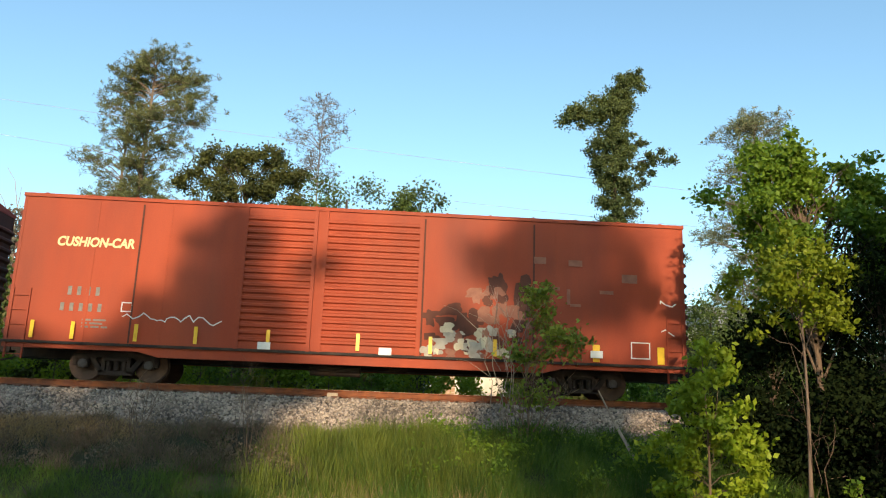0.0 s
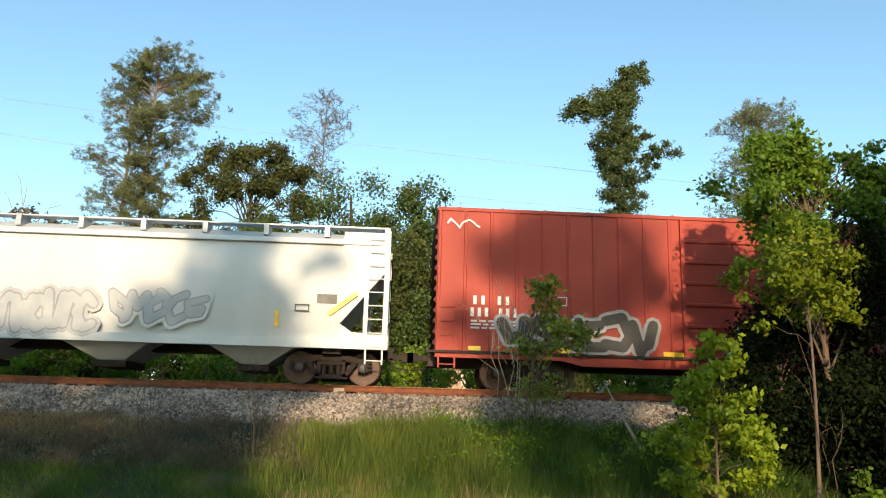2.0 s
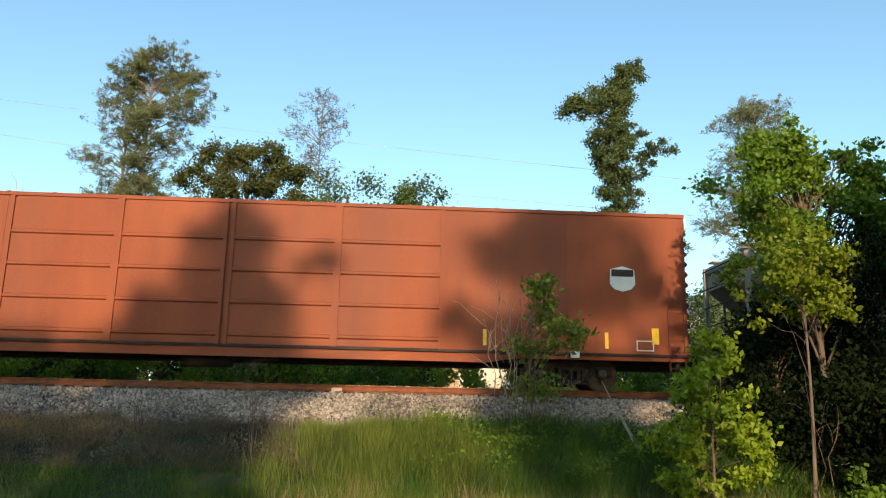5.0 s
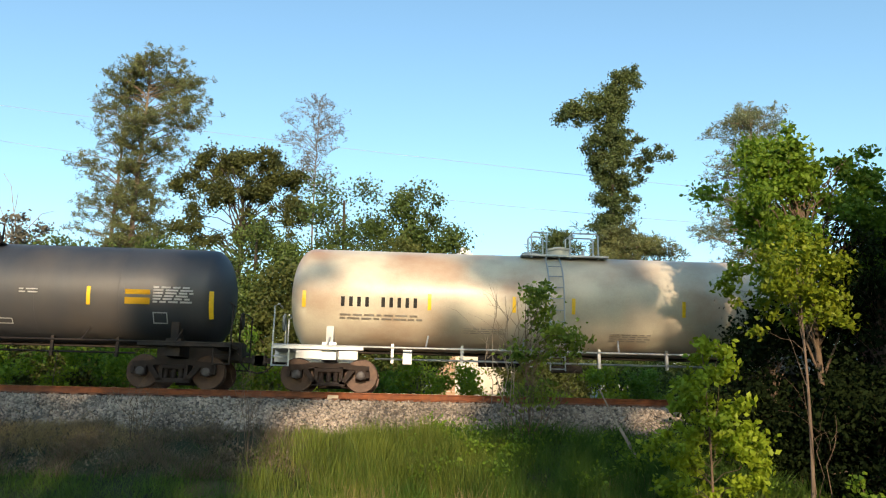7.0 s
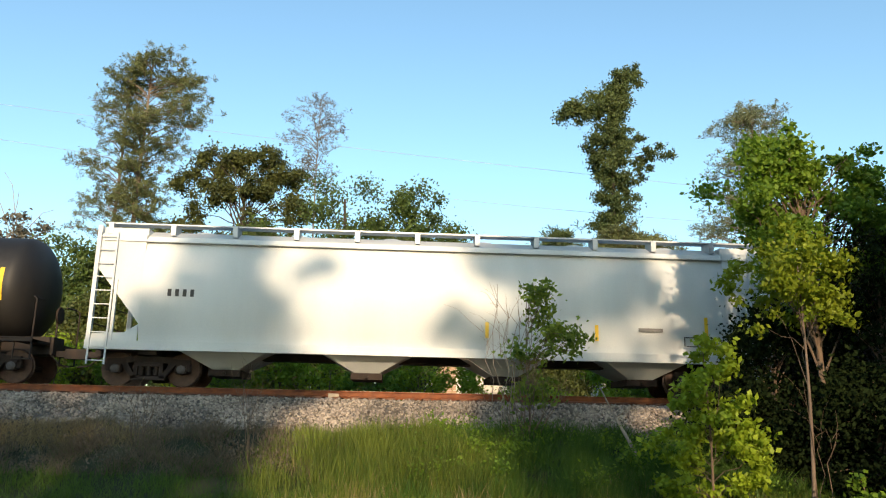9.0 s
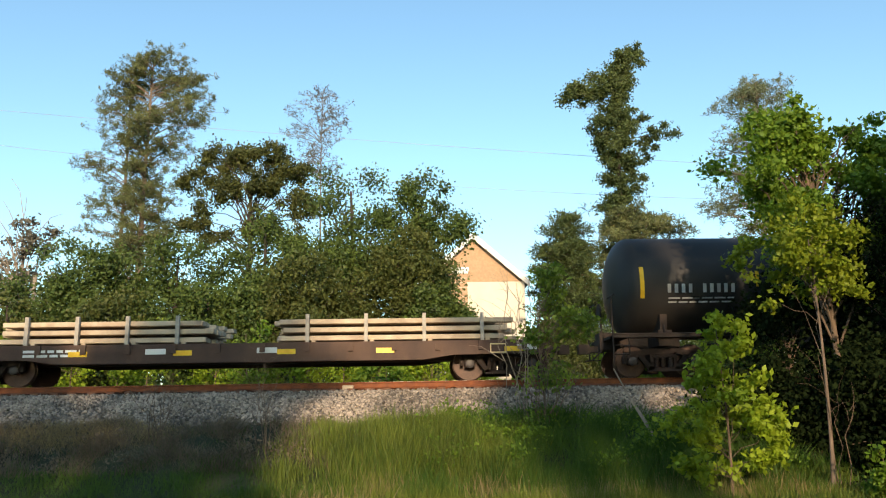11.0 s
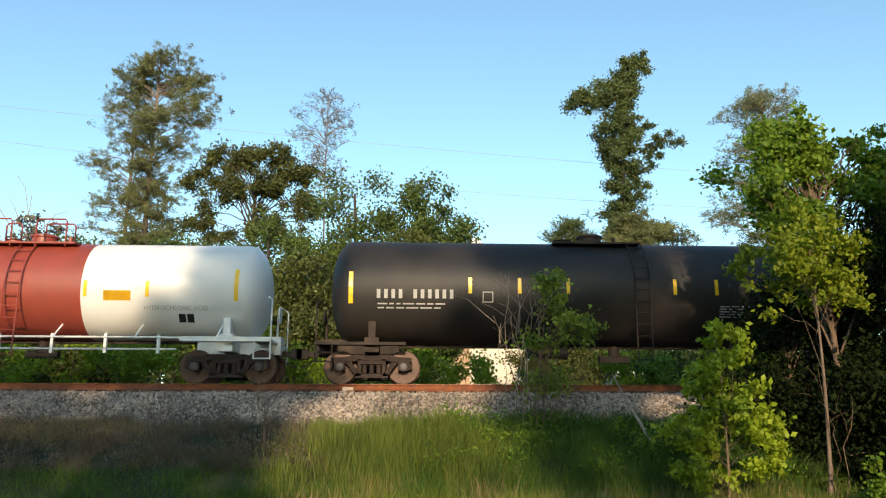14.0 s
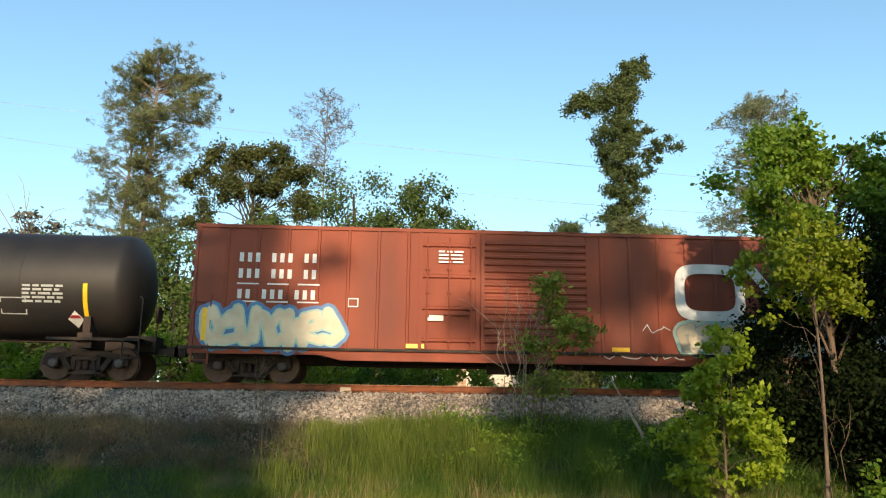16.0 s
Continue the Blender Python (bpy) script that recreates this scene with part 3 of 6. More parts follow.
def truck(parent, x, clean=None):
    """A three-piece truck: cast side frames and bolster, and two wheelsets that turn."""
    if not PROTO:
        f = Form()
        sideframe(f, -1.0), sideframe(f, 1.0)
        f.box(-0.22, 0.22, -1.0, 1.0, 0.50, 0.74)
        f.tube([(0, 0, 0.74), (0, 0, 0.82)], 0.22, 14)
        t = part("truck", f, TRUCK, None, smooth=True)
        tread, disc = wheelset_form()
        w = part("wheelset", tread, RIM, t, "wheels with bright treads and rust-brown plates", smooth=True)
        w.data.materials.append(WHEEL), w.data.materials.append(CAP)
        me = w.data
        g = Form()
        g.v, g.f = tread.v + disc.v, tread.f + [tuple(i + len(tread.v) for i in q) for q in disc.f]
        k = len(g.f)
        for s in (-1, 1):
            g.lathe([(s * 0.98, 0.125), (s * 1.10, 0.125), (s * 1.115, 0.09), (s * 1.115, 0.02)], "y", (0, 0), 8)
        me2 = bpy.data.meshes.new("wheelset")
        me2.from_pydata(g.v, [], g.f)
        bm = bmesh.new()
        bm.from_mesh(me2)
        bmesh.ops.recalc_face_normals(bm, faces=bm.faces)
        bm.to_mesh(me2)
        bm.free()
        for m in (RIM, WHEEL, CAP):
            me2.materials.append(m)
        me2.polygons.foreach_set("material_index", [0 if i < len(tread.f) else 1 if i < k else 2 for i in range(len(g.f))])
        me2.polygons.foreach_set("use_smooth", [True] * len(g.f))
        me2.set_sharp_from_angle(angle=radians(38))
        w.data = me2
        PROTO.extend((t.data, w.data))
        bpy.data.objects.remove(w), bpy.data.objects.remove(t)
    t = new("truck", PROTO[0])
    t.parent, t.location.x = parent, x
    for dx in (-0.89, 0.89):
        w = new("wheelset", PROTO[1])
        w.parent, w.location = t, (dx, 0, 0.457)
        w["label"] = "rust-brown wheels with worn bright treads"
    return t


def car(name, label, left, right, category):
    ob = tagged(new(name), label, category, GROUP)
    ob["rear"], ob["front"] = left, right
    ob.location = ((left + right) / 2, 0, 0)
    CARS.append(ob)
    return ob, (right - left) / 2


def couplers(ob, h, reach=0.62):
    for s in (-1, 1):
        f = Form()
        f.box(min(s * (h - 0.5), s * (h + reach - 0.18)), max(s * (h - 0.5), s * (h + reach - 0.18)), -0.09, 0.09, 0.80, 0.96)
        f.box(min(s * (h + reach - 0.2), s * (h + reach + 0.12)), max(s * (h + reach - 0.2), s * (h + reach + 0.12)), -0.17, 0.15, 0.74, 1.02)
        f.tube([(s * (h - 0.1), -0.3, 0.9), (s * (h + 0.25), -0.32, 0.55), (s * (h + reach), -0.25, 0.5)], 0.025, 6)
        part("coupler", f, STEEL_DARK, ob, bevel=0)


def ladder(ob, x, w, z0, z1, y, material, step=0.36, name="ladder"):
    f = Form()
    for s in (0, w):
        f.box(x + s - 0.022, x + s + 0.022, y - 0.05, y - 0.005, z0, z1)
    z = z0 + 0.1
    while z < z1:
        f.box(x, x + w, y - 0.045, y - 0.02, z - 0.013, z + 0.013)
        z += step
    part(name, f, material, ob)


def plate(ob, name, x0, x1, z0, z1, y, material, label="", d=0.006):
    return part(name, Form().box(x0, x1, y - d, y, z0, z1), material, ob, label)


def marks(ob, name, pattern, x, z, w, h, gap, y, material, wrap=None, label=""):
    """Plain bars, one for each character of the pattern that is not a blank."""
    for ch in pattern:
        if ch != " ":
            f = Form().box(x + 0.16 * w, x + 0.84 * w, y - 0.006, y, z, z + h)
            if wrap:
                wrap_form(f, *wrap)
            part(name, f, material, ob, label)
        x += w + gap


def wrap_form(f, r, zc, lift=0.012):
    """Lay a flat form onto the near flank of a lying cylinder."""
    f.v = [(x, -math.sqrt(max(0.01, (r + lift) ** 2 - (z - 0.2 - zc) ** 2)), z - 0.2) for x, y, z in f.v]


def words(ob, text, x, z, size, y, material, wrap=None, slant=0.0, stretch=1.0):
    cu = bpy.data.curves.new("lettering", "FONT")
    cu.body, cu.size, cu.shear, cu.offset = text, size, slant, 0.014 if size > 0.3 else 0
    tmp = bpy.data.objects.new("lettering", cu)
    scene.collection.objects.link(tmp)
    bpy.context.view_layer.update()
    me = bpy.data.meshes.new_from_object(tmp.evaluated_get(bpy.context.evaluated_depsgraph_get()))
    bpy.data.objects.remove(tmp)
    f = Form()
    f.v = [(x + v.co.x * stretch, y - 0.006, z + v.co.y) for v in me.vertices]
    f.f = [tuple(p.vertices) for p in me.polygons]
    if wrap:
        wrap_form(f, *wrap)
    return part("lettering", f, material, ob, "painted words")


def blob(f, cx, cz, rx, rz, y, rng, n=22, rough=0.16):
    ph = rng.uniform(0, 6.28, 4)
    pts = []
    for k in range(n):
        a = 2 * math.pi * k / n
        q = 1 + rough * (math.sin(2 * a + ph[0]) + 0.7 * math.sin(3 * a + ph[1]) + 0.5 * math.sin(5 * a + ph[2]))
        c, s = math.cos(a), math.sin(a)
        pts.append((cx + rx * q * math.copysign(abs(c) ** 0.65, c), cz + rz * q * math.copysign(abs(s) ** 0.65, s)))
    f.prism(pts, "y", y - 0.002 - 0.0003 * rng.uniform(), y)


STROKES = [
    [(0.0, 0.0), (0.06, 0.75), (0.3, 1.0), (0.55, 0.85), (0.7, 0.0)],
    [(0.0, 0.0), (0.1, 1.0), (0.38, 0.4), (0.66, 1.0), (0.8, 0.0)],
    [(0.7, 0.85), (0.3, 1.0), (0.0, 0.55), (0.25, 0.0), (0.75, 0.15)],
    [(0.1, 0.5), (0.7, 0.6), (0.55, 1.0), (0.12, 0.85), (0.0, 0.3), (0.35, 0.0), (0.8, 0.15)],
    [(0.0, 1.0), (0.08, 0.15), (0.4, 0.0), (0.66, 0.3), (0.68, 1.0)],
    [(0.35, 0.0), (0.0, 0.4), (0.3, 1.0), (0.7, 0.65), (0.6, 0.1), (0.3, 0.02)],
]


def thick(f, pts, w, y, rng):
    """A sprayed stroke with round joints along (x, z) points."""
    for (ax, az), (bx, bz) in zip(pts, pts[1:]):
        d = Vector((bz - az, ax - bx)).normalized() * w / 2
        f.prism([(ax - d.x, az - d.y), (ax + d.x, az + d.y), (bx + d.x, bz + d.y), (bx - d.x, bz - d.y)], "y", y - 0.002 - 0.0003 * rng.uniform(), y)
    for px, pz in pts:
        f.prism([(px + w / 2 * math.cos(k * math.pi / 4), pz + w / 2 * math.sin(k * math.pi / 4)) for k in range(8)], "y", y - 0.0025 - 0.0003 * rng.uniform(), y)


def spray(ob, x0, x1, z0, z1, count, y, halo, line, fill, seed, weight=0.3):
    """A sprayed panel of overlapping bent strokes: a soft halo, an outline and a fill."""
    rng = np.random.default_rng(seed)
    step, h = (x1 - x0) / count, z1 - z0
    for i in range(count):
        shape = STROKES[rng.integers(len(STROKES))]
        tilt, w = rng.normal() * 0.1, weight * h * rng.uniform(0.85, 1.15)
        flip, turn = rng.choice((-1, 1)), rng.choice((-1, 1))
        pts = [(x0 + step * (i + 0.5 + flip * 1.3 * (px - 0.4) + 0.09 * rng.normal()) + tilt * (pz - 0.5), z0 + h * (0.5 + turn * 0.78 * (pz - 0.5)) + rng.normal() * 0.09 * h) for px, pz in shape]
        for k, (extra, m) in enumerate(((0.3, halo), (0.10, line), (0.0, fill))):
            f = Form()
            thick(f, pts, w + extra * h, y - 0.004 * k - 0.0006 * (i % 3), rng)
            part("spray_paint", f, m, ob)


def scrawl(ob, x0, x1, z, h, y, material, seed, wdt=0.022):
    """A thin sprayed scribble in one run."""
    rng = np.random.default_rng(seed)
    n = max(3, int((x1 - x0) / 0.09))
    pts = [(x0 + (x1 - x0) * i / n + rng.normal() * 0.03, z + h * 0.5 * math.sin(i * 1.1 + 2 * math.sin(i * 0.33)) * rng.uniform(0.3, 1)) for i in range(n + 1)]
    f = Form()
    thick(f, pts, wdt, y - 0.003, rng)
    part("spray_line", f, material, ob)


def boxcar(ob, h, paint, roof, sill, segments, overhang, ends=None, door_gap=0.05):
    """A steel boxcar: walls, posts, doors, roof, corrugated ends, sills, trucks. segments: (kind, x0, x1, pitch)."""
    w, y = 1.5, -1.5
    part("side_wall", Form().box(-h, h, -w, -w + 0.06, sill, roof - 0.12), paint, ob)
    part("side_wall", Form().box(-h, h, w - 0.06, w, sill, roof - 0.12), paint, ob)
    part("floor", Form().box(-h, h, -w + 0.06, w - 0.06, sill, sill + 0.12), paint, ob)
    f = Form()
    f.prism([(-w - 0.04, roof - 0.13), (-w - 0.04, roof - 0.03), (0, roof + 0.14), (w + 0.04, roof - 0.03), (w + 0.04, roof - 0.13)], "x", -h - 0.02, h + 0.02)
    x = -h + 0.6
    while x < h:
        f.prism([(-w - 0.05, roof - 0.06), (-w - 0.05, roof - 0.01), (0, roof + 0.19), (w + 0.05, roof - 0.01), (w + 0.05, roof - 0.06)], "x", x - 0.03, x + 0.03)
        x += 1.25
    part("roof", f, paint, ob)
    for s in (-1, 1):
        f = Form()
        prof, z = [(s * (h - 0.05), sill), (s * h, sill)], sill + 0.25
        while z < roof - 0.5:
            prof += [(s * h, z - 0.09), (s * (h + 0.07), z - 0.03), (s * (h + 0.07), z + 0.03), (s * h, z + 0.09)]
            z += 0.3
        f.prism(prof + [(s * h, roof - 0.1), (s * (h - 0.05), roof - 0.1)], "y", -w + 0.002, w - 0.002)
        part("end_wall", f, END_GRIME_SHADE, ob, "sooty corrugated end wall, darkened for shade too")
    k = [(-h, sill + 0.02), (h, sill + 0.02), (h, sill - 0.16), (h * 0.62, sill - 0.16), (h * 0.56, sill - 0.30), (-h * 0.56, sill - 0.30), (-h * 0.62, sill - 0.16), (-h, sill - 0.16)]
    part("side_sill", Form().prism(k, "y", -w - 0.03, -w + 0.08), paint, ob)
    part("side_sill", Form().prism(k, "y", w - 0.08, w + 0.03), paint, ob)
    for kind, x0, x1, pitch in segments:
        if kind == "posts":
            n = max(1, round((x1 - x0) / pitch))
            for i in range(n + 1):
                x = x0 + (x1 - x0) * i / n
                part("side_post", Form().prism([(x - 0.05, -w), (x - 0.03, -w - 0.035), (x + 0.03, -w - 0.035), (x + 0.05, -w)], "z", sill, roof - 0.12), paint, ob)
        elif kind == "seams":
            n = max(1, round((x1 - x0) / pitch))
            for i in range(n + 1):
                x = x0 + (x1 - x0) * i / n
                part("seam_strap", Form().box(x - 0.035, x + 0.035, -w - 0.012, -w, sill, roof - 0.12), paint, ob)
        else:
            f = Form()
            prof, z = [(-w - 0.005, sill + 0.04), (-w - 0.05, sill + 0.04)], sill + 0.3
            while z < roof - 0.35:
                prof += [(-w - 0.05, z - 0.07), (-w - 0.1, z - 0.035), (-w - 0.1, z + 0.03), (-w - 0.05, z + 0.06)]
                z += pitch
            f.prism(prof + [(-w - 0.05, roof - 0.2), (-w - 0.005, roof - 0.2)], "x", x0 + 0.05, x1 - 0.05)
            door = part("door", f, paint, ob)
            for x in (x0, x1):
                part("door_stile", Form().box(x - 0.05, x + 0.05, -w - 0.115, -w, sill + 0.02, roof - 0.14), paint, door)
            if kind == "plug":
                f = Form()
                for k in (0.12, 0.5, 0.88):
                    x = x0 + (x1 - x0) * k
                    f.tube([(x, -w - 0.13, sill + 0.1), (x, -w - 0.13, roof - 0.3)], 0.022, 8)
                    for q in range(5):
                        zz = sill + 0.3 + q * (roof - sill - 0.8) / 4
                        f.box(x - 0.06, x + 0.06, -w - 0.14, -w - 0.09, zz - 0.05, zz + 0.05)
                f.box(x0 + 0.2, x1 - 0.2, -w - 0.15, -w - 0.1, sill + 1.0, sill + 1.06)
                part("locking_bars", f, paint, door)
    f = Form()
    f.box(min(s0[1] for s0 in segments) - 0.3, max(s0[2] for s0 in segments) + 0.3, -w - 0.10, -w, sill - 0.04, sill + 0.03)
    part("door_track", f, STEEL_DARK, ob)
    for x in (-h + 0.1, h - 0.55):
        ladder(ob, x, 0.45, sill - 0.45, sill + 1.45, -w, paint, 0.4)
    f = Form()
    f.box(-h - 0.15, h + 0.15, -0.35, 0.35, sill - 0.35, sill)
    for x in (-h + overhang, h - overhang):
        f.box(x - 0.2, x + 0.2, -1.3, 1.3, 0.83, sill)
    k = -h + overhang + 2
    while k < h - overhang - 1:
        f.box(k - 0.05, k + 0.05, -1.4, 1.4, sill - 0.2, sill)
        k += 1.6
    f.tube([(-1.2, -0.8, sill - 0.4), (0.2, -0.8, sill - 0.4)], 0.18, 12)
    f.tube([(1.0, -0.9, sill - 0.3), (1.5, -0.9, sill - 0.3)], 0.13, 12)
    part("underframe", f, STEEL_DARK, ob)
    couplers(ob, h)
    for x in (-h + overhang, h - overhang):
        truck(ob, x)


def hopper(ob, h, paint, chute_paint, roof, sill, curved, overhang, bays, posts=None, cut=1.35, cut_z=2.0, tip_z=3.15):
    """A covered hopper: body with sloping ends, end posts and ladders, roof walk and hatches, discharge bays."""
    w = 1.52
    f = Form()
    if curved:
        prof = [(-1.38, sill), (-w, sill + 0.55), (-w - 0.05, sill + 1.5), (-w, sill + 2.4), (-1.40, roof - 0.35), (-0.9, roof - 0.1), (0, roof - 0.02), (0.9, roof - 0.1), (1.40, roof - 0.35), (w, sill + 2.4), (w + 0.05, sill + 1.5), (w, sill + 0.55), (1.38, sill)]
    else:
        prof = [(-w, sill), (-w, roof - 0.22), (-0.9, roof - 0.06), (0.9, roof - 0.06), (w, roof - 0.22), (w, sill)]
    f.prism(prof, "x", -h + cut, h - cut)
    for s in (-1, 1):
        poly = [(s * (h - cut), cut_z - 0.35), (s * (h - 0.12), tip_z), (s * (h - 0.12), roof - 0.32), (s * (h - cut), roof - 0.32)]
        f.prism(poly, "y", -w + 0.01, w - 0.01)
        f.prism([(s * (h - cut), roof - 0.33), (s * (h - 0.05), roof - 0.33), (s * (h - 0.05), roof - 0.12), (s * (h - cut), roof - 0.12)], "y", -w + 0.12, w - 0.12)
    part("body", f, paint, ob, smooth=curved)
    if posts:
        for i in range(posts + 1):
            x = -h + cut + 0.05 + (2 * h - 2 * cut - 0.1) * i / posts
            part("side_post", Form().prism([(x - 0.075, -w), (x - 0.06, -w - 0.13), (x + 0.06, -w - 0.13), (x + 0.075, -w)], "z", sill + 0.02, roof - 0.24), HOP_POST, ob)
    else:
        part("weld_strip", Form().box(-h + 0.2, h - 0.2, -w - 0.03, -w + 0.3, roof - 0.52, roof - 0.47), paint, ob)
    for y0, y1 in ((-w - 0.06, -w + 0.14), (w - 0.14, w + 0.06)):
        part("side_sill", Form().box(-h, h, y0, y1, sill - 0.14, sill + 0.10), paint if curved else chute_paint, ob)
    for s in (-1, 1):
        for yy in (-w, w):
            f = Form()
            f.box(min(s * (h - 0.02), s * (h - 0.14)), max(s * (h - 0.02), s * (h - 0.14)), yy - 0.05, yy + 0.05, sill, roof - 0.1)
            part("corner_post", f, paint, ob)
            f = Form()
            f.box(min(s * (h - 0.62), s * (h - 0.70)), max(s * (h - 0.62), s * (h - 0.70)), yy - 0.04, yy + 0.04, sill, tip_z - 0.3)
            part("end_post", f, paint, ob)
        if curved:
            f = Form().prism([(s * h, sill + 0.1), (s * (h - cut), sill + 0.1), (s * (h - cut), sill + 0.55), (s * (h - cut + 0.35), sill + 0.32), (s * h, sill + 0.28)], "y", -w - 0.01, -w + 0.04)
            part("end_gusset", f, paint, ob)
        x0 = s * h - (0.6 if s > 0 else -0.12)
        ladder(ob, x0, 0.46, sill - 0.55, roof - 0.3, -w - 0.04, paint, 0.38)
        f = Form()
        for z in (sill + 0.6, sill + 1.2, sill + 1.8, sill + 2.4):
            f.tube([(s * (h + 0.02), -w, z), (s * (h + 0.02), w, z)], 0.02, 6)
        f.box(min(s * (h - 1.3), s * h), max(s * (h - 1.3), s * h), -w, w, sill - 0.1, sill)
        f.tube([(s * (h - 0.5), -0.5, sill + 0.25), (s * (h - 0.5), 0.5, sill + 0.25)], 0.2, 12)
        part("end_platform", f, STEEL_DARK, ob)
    f = Form()
    for y0, y1 in ((-1.30, -1.12), (1.12, 1.30), (-1.08, -0.9), (0.9, 1.08)):
        f.box(-h + 0.1, h - 0.1, y0, y1, roof + 0.02, roof + 0.06)
    x = -h + 0.3
    while x < h:
        f.box(x - 0.07, x + 0.07, -1.415, -0.85, roof - 0.29, roof + 0.025)
        x += 1.72
    part("roof_walk", f, BARE if curved else paint, ob)
    for i in range(6):
        x = -h + 2.6 + i * (2 * h - 5.2) / 5
        part("hatch", Form().lathe([(roof - 0.1, 0.4), (roof + 0.02, 0.4), (roof + 0.08, 0.3), (roof + 0.09, 0.02)], "z", (x, 0), 16), paint, ob, smooth=True)
    span = 3.95 if curved else (2 * h - 2 * overhang - 2.6) / bays
    for i in range(bays):
        c = span * (i + 0.5 - bays / 2)
        a, b = (1.3, 0.34) if curved else (span * 0.5, 0.52)
        f = Form()
        vs = [(c - a, -1.42, sill - 0.05), (c + a, -1.42, sill - 0.05), (c + a, 1.42, sill - 0.05), (c - a, 1.42, sill - 0.05), (c - b, -0.75, 0.5), (c + b, -0.75, 0.5), (c + b, 0.75, 0.5), (c - b, 0.75, 0.5)]
        f.add(vs, [(0, 3, 2, 1), (4, 5, 6, 7), (0, 1, 5, 4), (1, 2, 6, 5), (2, 3, 7, 6), (3, 0, 4, 7)])
        chute = part("discharge_chute", f, chute_paint, ob)
        g = Form().box(c - b - 0.1, c + b + 0.1, -0.85, 0.85, 0.32, 0.5)
        g.tube([(c, -0.95, 0.4), (c, 0.95, 0.4)], 0.05, 8)
        part("outlet_gate", g, TRUCK, chute)
    f = Form()
    f.box(-h - 0.15, h + 0.15, -0.3, 0.3, 0.82, 1.1)
    for x in (-h + overhang, h - overhang):
        f.box(x - 0.25, x + 0.25, -1.3, 1.3, 0.83, sill)
    part("centre_sill", f, STEEL_DARK, ob)
    couplers(ob, h)
    for x in (-h + overhang, h - overhang):
        truck(ob, x)


